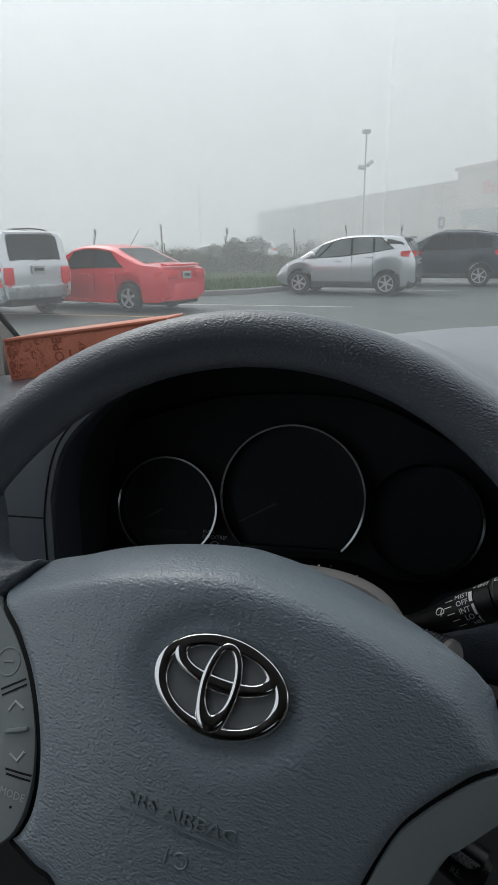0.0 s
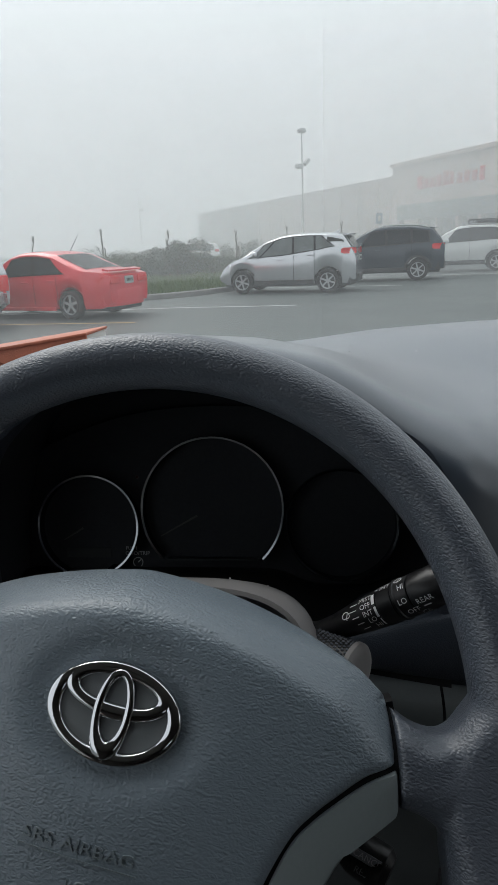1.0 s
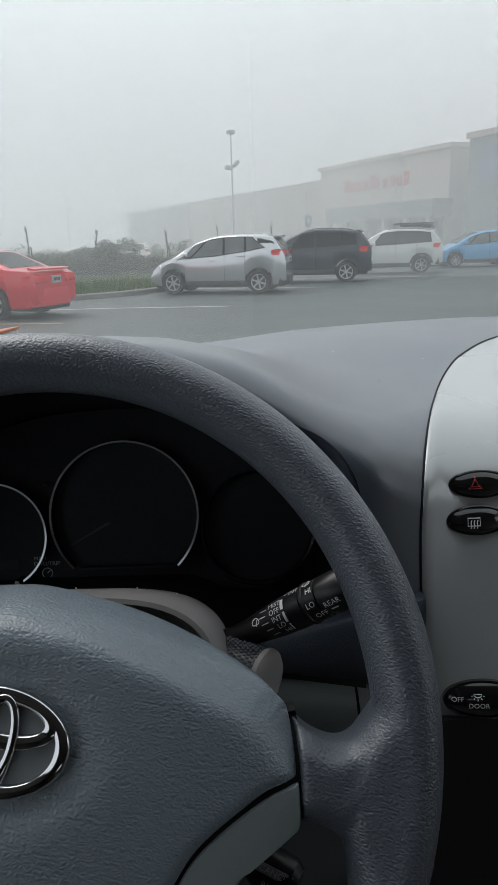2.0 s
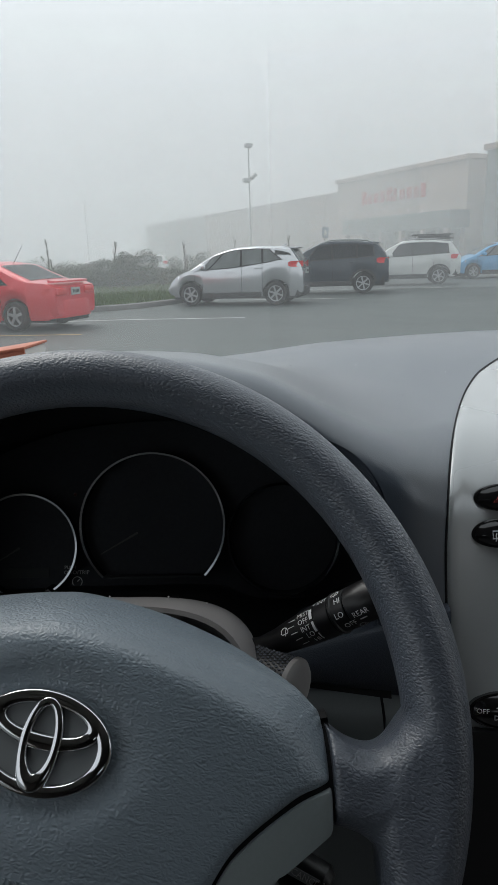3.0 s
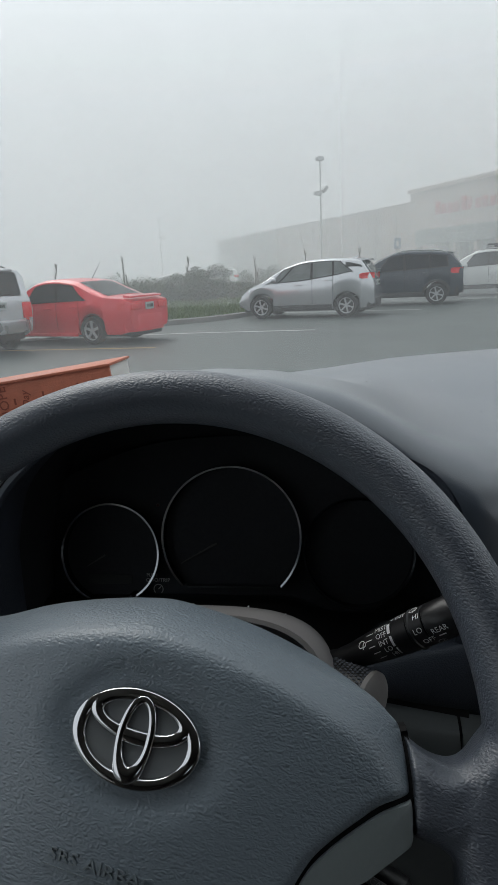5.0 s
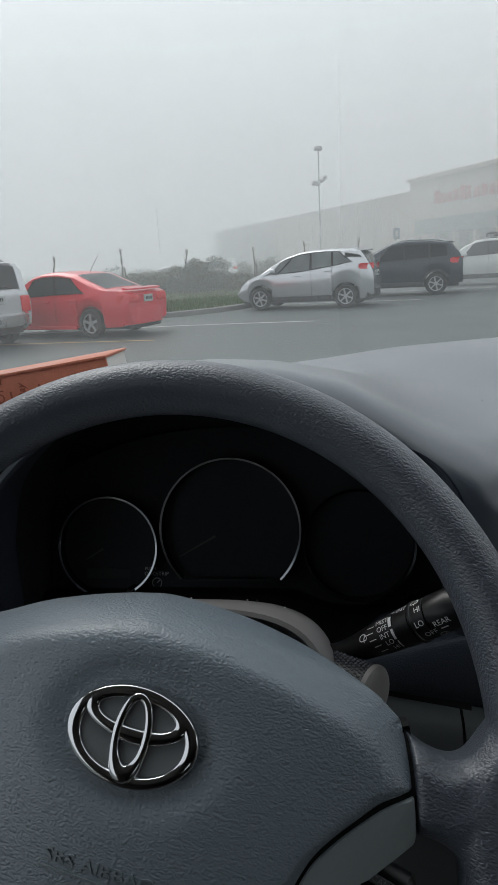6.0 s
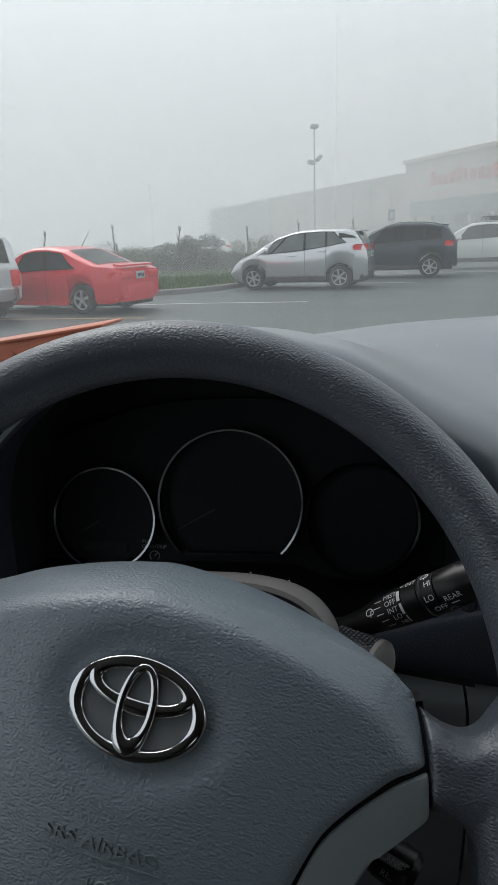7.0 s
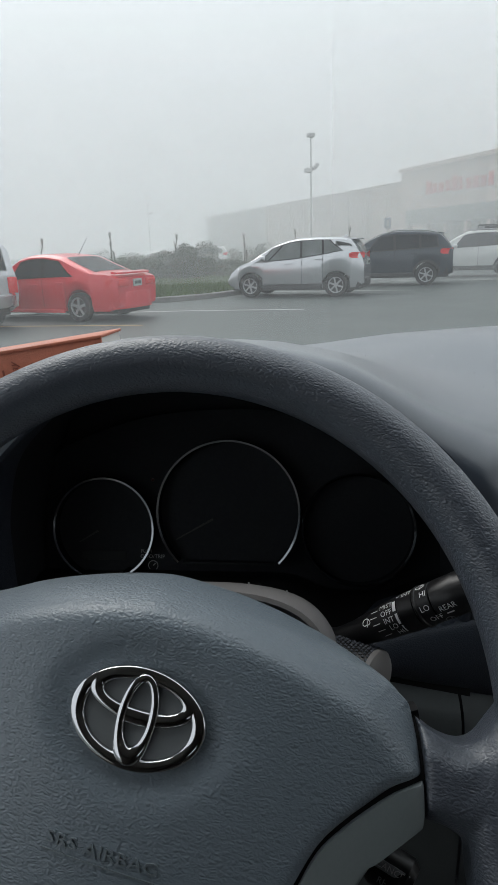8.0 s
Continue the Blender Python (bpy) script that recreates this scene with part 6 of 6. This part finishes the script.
        tube(bm, [(wx, 0.0, wz), (wx - 0.02, -0.18, wz + 0.06), (wx - 0.01, -0.38, wz + 0.02)], 0.012, 6)
        part("rear_wiper", bm, "car_black", t)
    return t, body


def place_by_left_rear(x, y, deg, half):
    a = radians(deg)
    return pose(x + math.sin(a) * (half - 0.1), y - math.cos(a) * (half - 0.1), 0, 0, 0, deg)


HATCH = dict(wb=2.6, front=0.76, rear=0.76, half=0.885, wheel=0.335, spokes=6, pane_s=(0.04, 0.93), sill=0.25, tail_in=0.33, soft=0.05, tumble=0.2, glass="car_glass_sky",
             belt=[(-0.76, 0.84), (-0.72, 1.0), (-0.64, 1.17), (-0.4, 1.27), (-0.1, 1.27), (0.26, 1.2), (1.28, 1.07), (2.4, 1.01), (2.7, 0.97), (2.98, 0.88), (3.24, 0.7), (3.36, 0.5)],
             roof=[(-0.76, 0.9), (-0.72, 1.06), (-0.64, 1.24), (-0.42, 1.58), (-0.1, 1.64), (0.6, 1.665), (1.1, 1.65), (1.4, 1.61), (1.85, 1.48), (2.25, 1.27), (2.6, 1.05), (2.98, 0.9), (3.24, 0.72), (3.36, 0.5)],
             panes=[(-0.16, 0.34, 0.2, 0.36), (0.4, 0.98, 0.42, 0.99), (1.05, 2.0, 1.05, 1.55), (2.06, 2.42, 1.62, 1.86)], screen=(1.45, 2.52), back=(-0.66, -0.44), back_wide=0.98, tail=(-0.76, 1.06, 1.22, 0.36),
             head=(3.08, 0.74, 0.92), mirror=2.15, handles=[0.5, 1.4], seams=[0.38, 1.0, 2.45], bumper=(0.28, 0.5, 0.04, "car_black"), plate=(-0.78, 0.86),
             spoiler=(-0.6, 1.575, 0.3), wiper=(-0.74, 1.2), clad=0.13, fin=(-0.1, 1.65), stripe=(0.02, -0.44))
SUV = dict(wb=2.66, front=0.92, rear=0.86, half=0.9, wheel=0.36, spokes=6, sill=0.32, tail_in=0.13,
           belt=[(-0.86, 0.95), (-0.5, 1.16), (0.2, 1.12), (1.2, 1.07), (2.3, 1.05), (2.8, 1.02), (3.3, 0.92), (3.58, 0.72)],
           roof=[(-0.86, 1.02), (-0.8, 1.2), (-0.46, 1.6), (0.2, 1.68), (1.0, 1.7), (1.5, 1.66), (2.0, 1.44), (2.5, 1.1), (3.3, 0.93), (3.58, 0.7)],
           panes=[(-0.35, 0.18, -0.3, 0.2), (0.26, 1.02, 0.28, 1.05), (1.1, 2.05, 1.12, 1.6)], screen=(1.62, 2.46), back=(-0.79, -0.48), tail=(-0.87, 1.02, 1.2, 0.4),
           head=(3.5, 0.76, 0.96), mirror=1.95, handles=[0.4, 1.35], seams=[0.22, 1.06, 2.2], bumper=(0.36, 0.68, 0.03, "car_black"), plate=(-0.87, 0.82),
           spoiler=(-0.58, 1.59, 0.2), wiper=(-0.87, 1.14), rails=(-0.35, 1.35), arch_trim=True, clad=0.12)
BOXY = dict(wb=2.62, front=0.88, rear=0.92, half=0.87, wheel=0.36, spokes=5, sill=0.32, tail_in=0.07, soft=0.04, tumble=0.07, tail_block=(0.22, 0.7, 1.03),
            belt=[(-0.92, 1.04), (-0.7, 1.12), (0.2, 1.1), (1.2, 1.08), (2.3, 1.06), (2.8, 1.02), (3.3, 0.95), (3.5, 0.75)],
            roof=[(-0.92, 1.06), (-0.88, 1.12), (-0.78, 1.68), (0.2, 1.77), (1.0, 1.77), (1.45, 1.74), (1.9, 1.4), (2.3, 1.1), (3.3, 0.96), (3.5, 0.75)],
            panes=[(-0.55, 0.1, -0.5, 0.12), (0.2, 1.0, 0.22, 1.02), (1.08, 2.0, 1.1, 1.55)], screen=(1.5, 2.28), back=(-0.88, -0.775), tail=(-0.955, 0.66, 1.02, 0.16),
            head=(3.42, 0.76, 0.96), mirror=1.9, handles=[0.35, 1.3], seams=[0.15, 1.04, 2.15], bumper=(0.42, 0.68, 0.12, "chrome_dull"), plate=(-0.95, 0.9),
            spoiler=(-0.82, 1.675, 0.12), wiper=(-0.93, 1.16), rails=(-0.45, 1.3), rail_mat="car_black", clad=0.12)
SEDAN = dict(wb=2.6, front=0.86, rear=1.02, half=0.85, wheel=0.315, spokes=5, sill=0.22, tail_in=0.16,
             belt=[(-1.02, 0.9), (-0.8, 0.97), (-0.1, 0.96), (0.8, 0.93), (1.8, 0.9), (2.5, 0.87), (3.2, 0.76), (3.46, 0.58)],
             roof=[(-1.02, 0.9), (-0.8, 0.985), (-0.42, 1.03), (0.02, 1.2), (0.45, 1.385), (0.9, 1.45), (1.3, 1.45), (1.65, 1.38), (2.15, 1.12), (2.6, 0.88), (3.2, 0.77), (3.46, 0.58)],
             panes=[(0.12, 0.9, 0.5, 0.92), (0.98, 1.95, 0.99, 1.55)], screen=(1.7, 2.52), back=(-0.36, 0.42), tail=(-1.03, 0.72, 0.88, 0.26), tail_clear=True, antenna=(0.55, 0.0, 1.4),
             head=(3.36, 0.6, 0.78), mirror=1.9, handles=[0.45, 1.2], seams=[0.3, 0.95, 2.05], bumper=(0.26, 0.62, 0.03, "paint_red"), plate=(-1.03, 0.72),
             spoiler=(-1.0, 1.0, 0.16), spoiler_half=0.6, clad=0.05, clad_mat="paint_red", tail_block=(0.36, 0.735, 0.885))



def raised(spec, k):
    """The same car with a taller body."""
    return dict(spec, belt=[(x, z * k) for x, z in spec["belt"]], roof=[(x, z * k) for x, z in spec["roof"]], spoiler=(spec["spoiler"][0], spec["spoiler"][1] * k, spec["spoiler"][2]))


parked_car("silver_hatchback", "silver compact hatchback parked in an angled stall", "paint_silver", HATCH, place_by_left_rear(3.86, 19.0, 156, 0.885))
parked_car("dark_suv", "dark blue-grey small estate parked in an angled stall", "paint_dark", dict(raised(SUV, 1.06), glass="car_glass_dark"), place_by_left_rear(7.66, 22.5, 160, 0.9))
white_suv, _ = parked_car("white_suv", "white small estate with roof rails parked in a row", "paint_white", raised(SUV, 1.06), place_by_left_rear(12.1, 26.1, 160, 0.9))
parked_car("blue_hatchback", "white-roofed blue compact hatchback at the row's end", "paint_blue", dict(HATCH, bumper=(0.32, 0.62, 0.03, "paint_blue")), place_by_left_rear(18.2, 29.6, 172, 0.885))
parked_car("red_sedan", "bright red compact sedan with a small boot spoiler", "paint_red", SEDAN, place_by_left_rear(-2.65, 14.85, 150, 0.85))
parked_car("silver_suv", "boxy silver sport utility parked rear outwards", "paint_silver", BOXY, pose(-5.02, 14.31, 0, 0, 0, 142))
# far cars beyond the hedge
parked_car("white_van", "pale car far beyond the hedge in fog", "paint_white", SUV, pose(1.3, 50, 0, 0, 0, 172))
parked_car("far_sedan", "pale sedan far beyond the hedge in fog", "paint_silver", SEDAN, pose(-1.9, 50, 0, 0, 0, 176))

# open cargo basket on the white car's roof rails
bm = bmesh.new()
for z in (1.84, 2.0):
    for a, b in (((-0.55, -0.52), (1.1, -0.52)), ((1.1, -0.52), (1.1, 0.52)), ((1.1, 0.52), (-0.55, 0.52)), ((-0.55, 0.52), (-0.55, -0.52))):
        tube(bm, [(*a, z), (*b, z)], 0.022, 6)
for k in range(12):
    x = -0.55 + k * 0.15
    tube(bm, [(x, -0.52, 1.84), (x, 0.52, 1.84)], 0.014, 6)
    for y in (-0.52, 0.52):
        tube(bm, [(x, y, 1.78), (x, y, 2.0)], 0.014, 6)
part("roof_basket", bm, "car_black", white_suv, "black steel roof basket")
bm = bmesh.new()
box(bm, -0.4, 0.85, -0.42, 0.42, 1.856, 1.97, 0.05)
part("basket_load", bm, "car_black", white_suv)
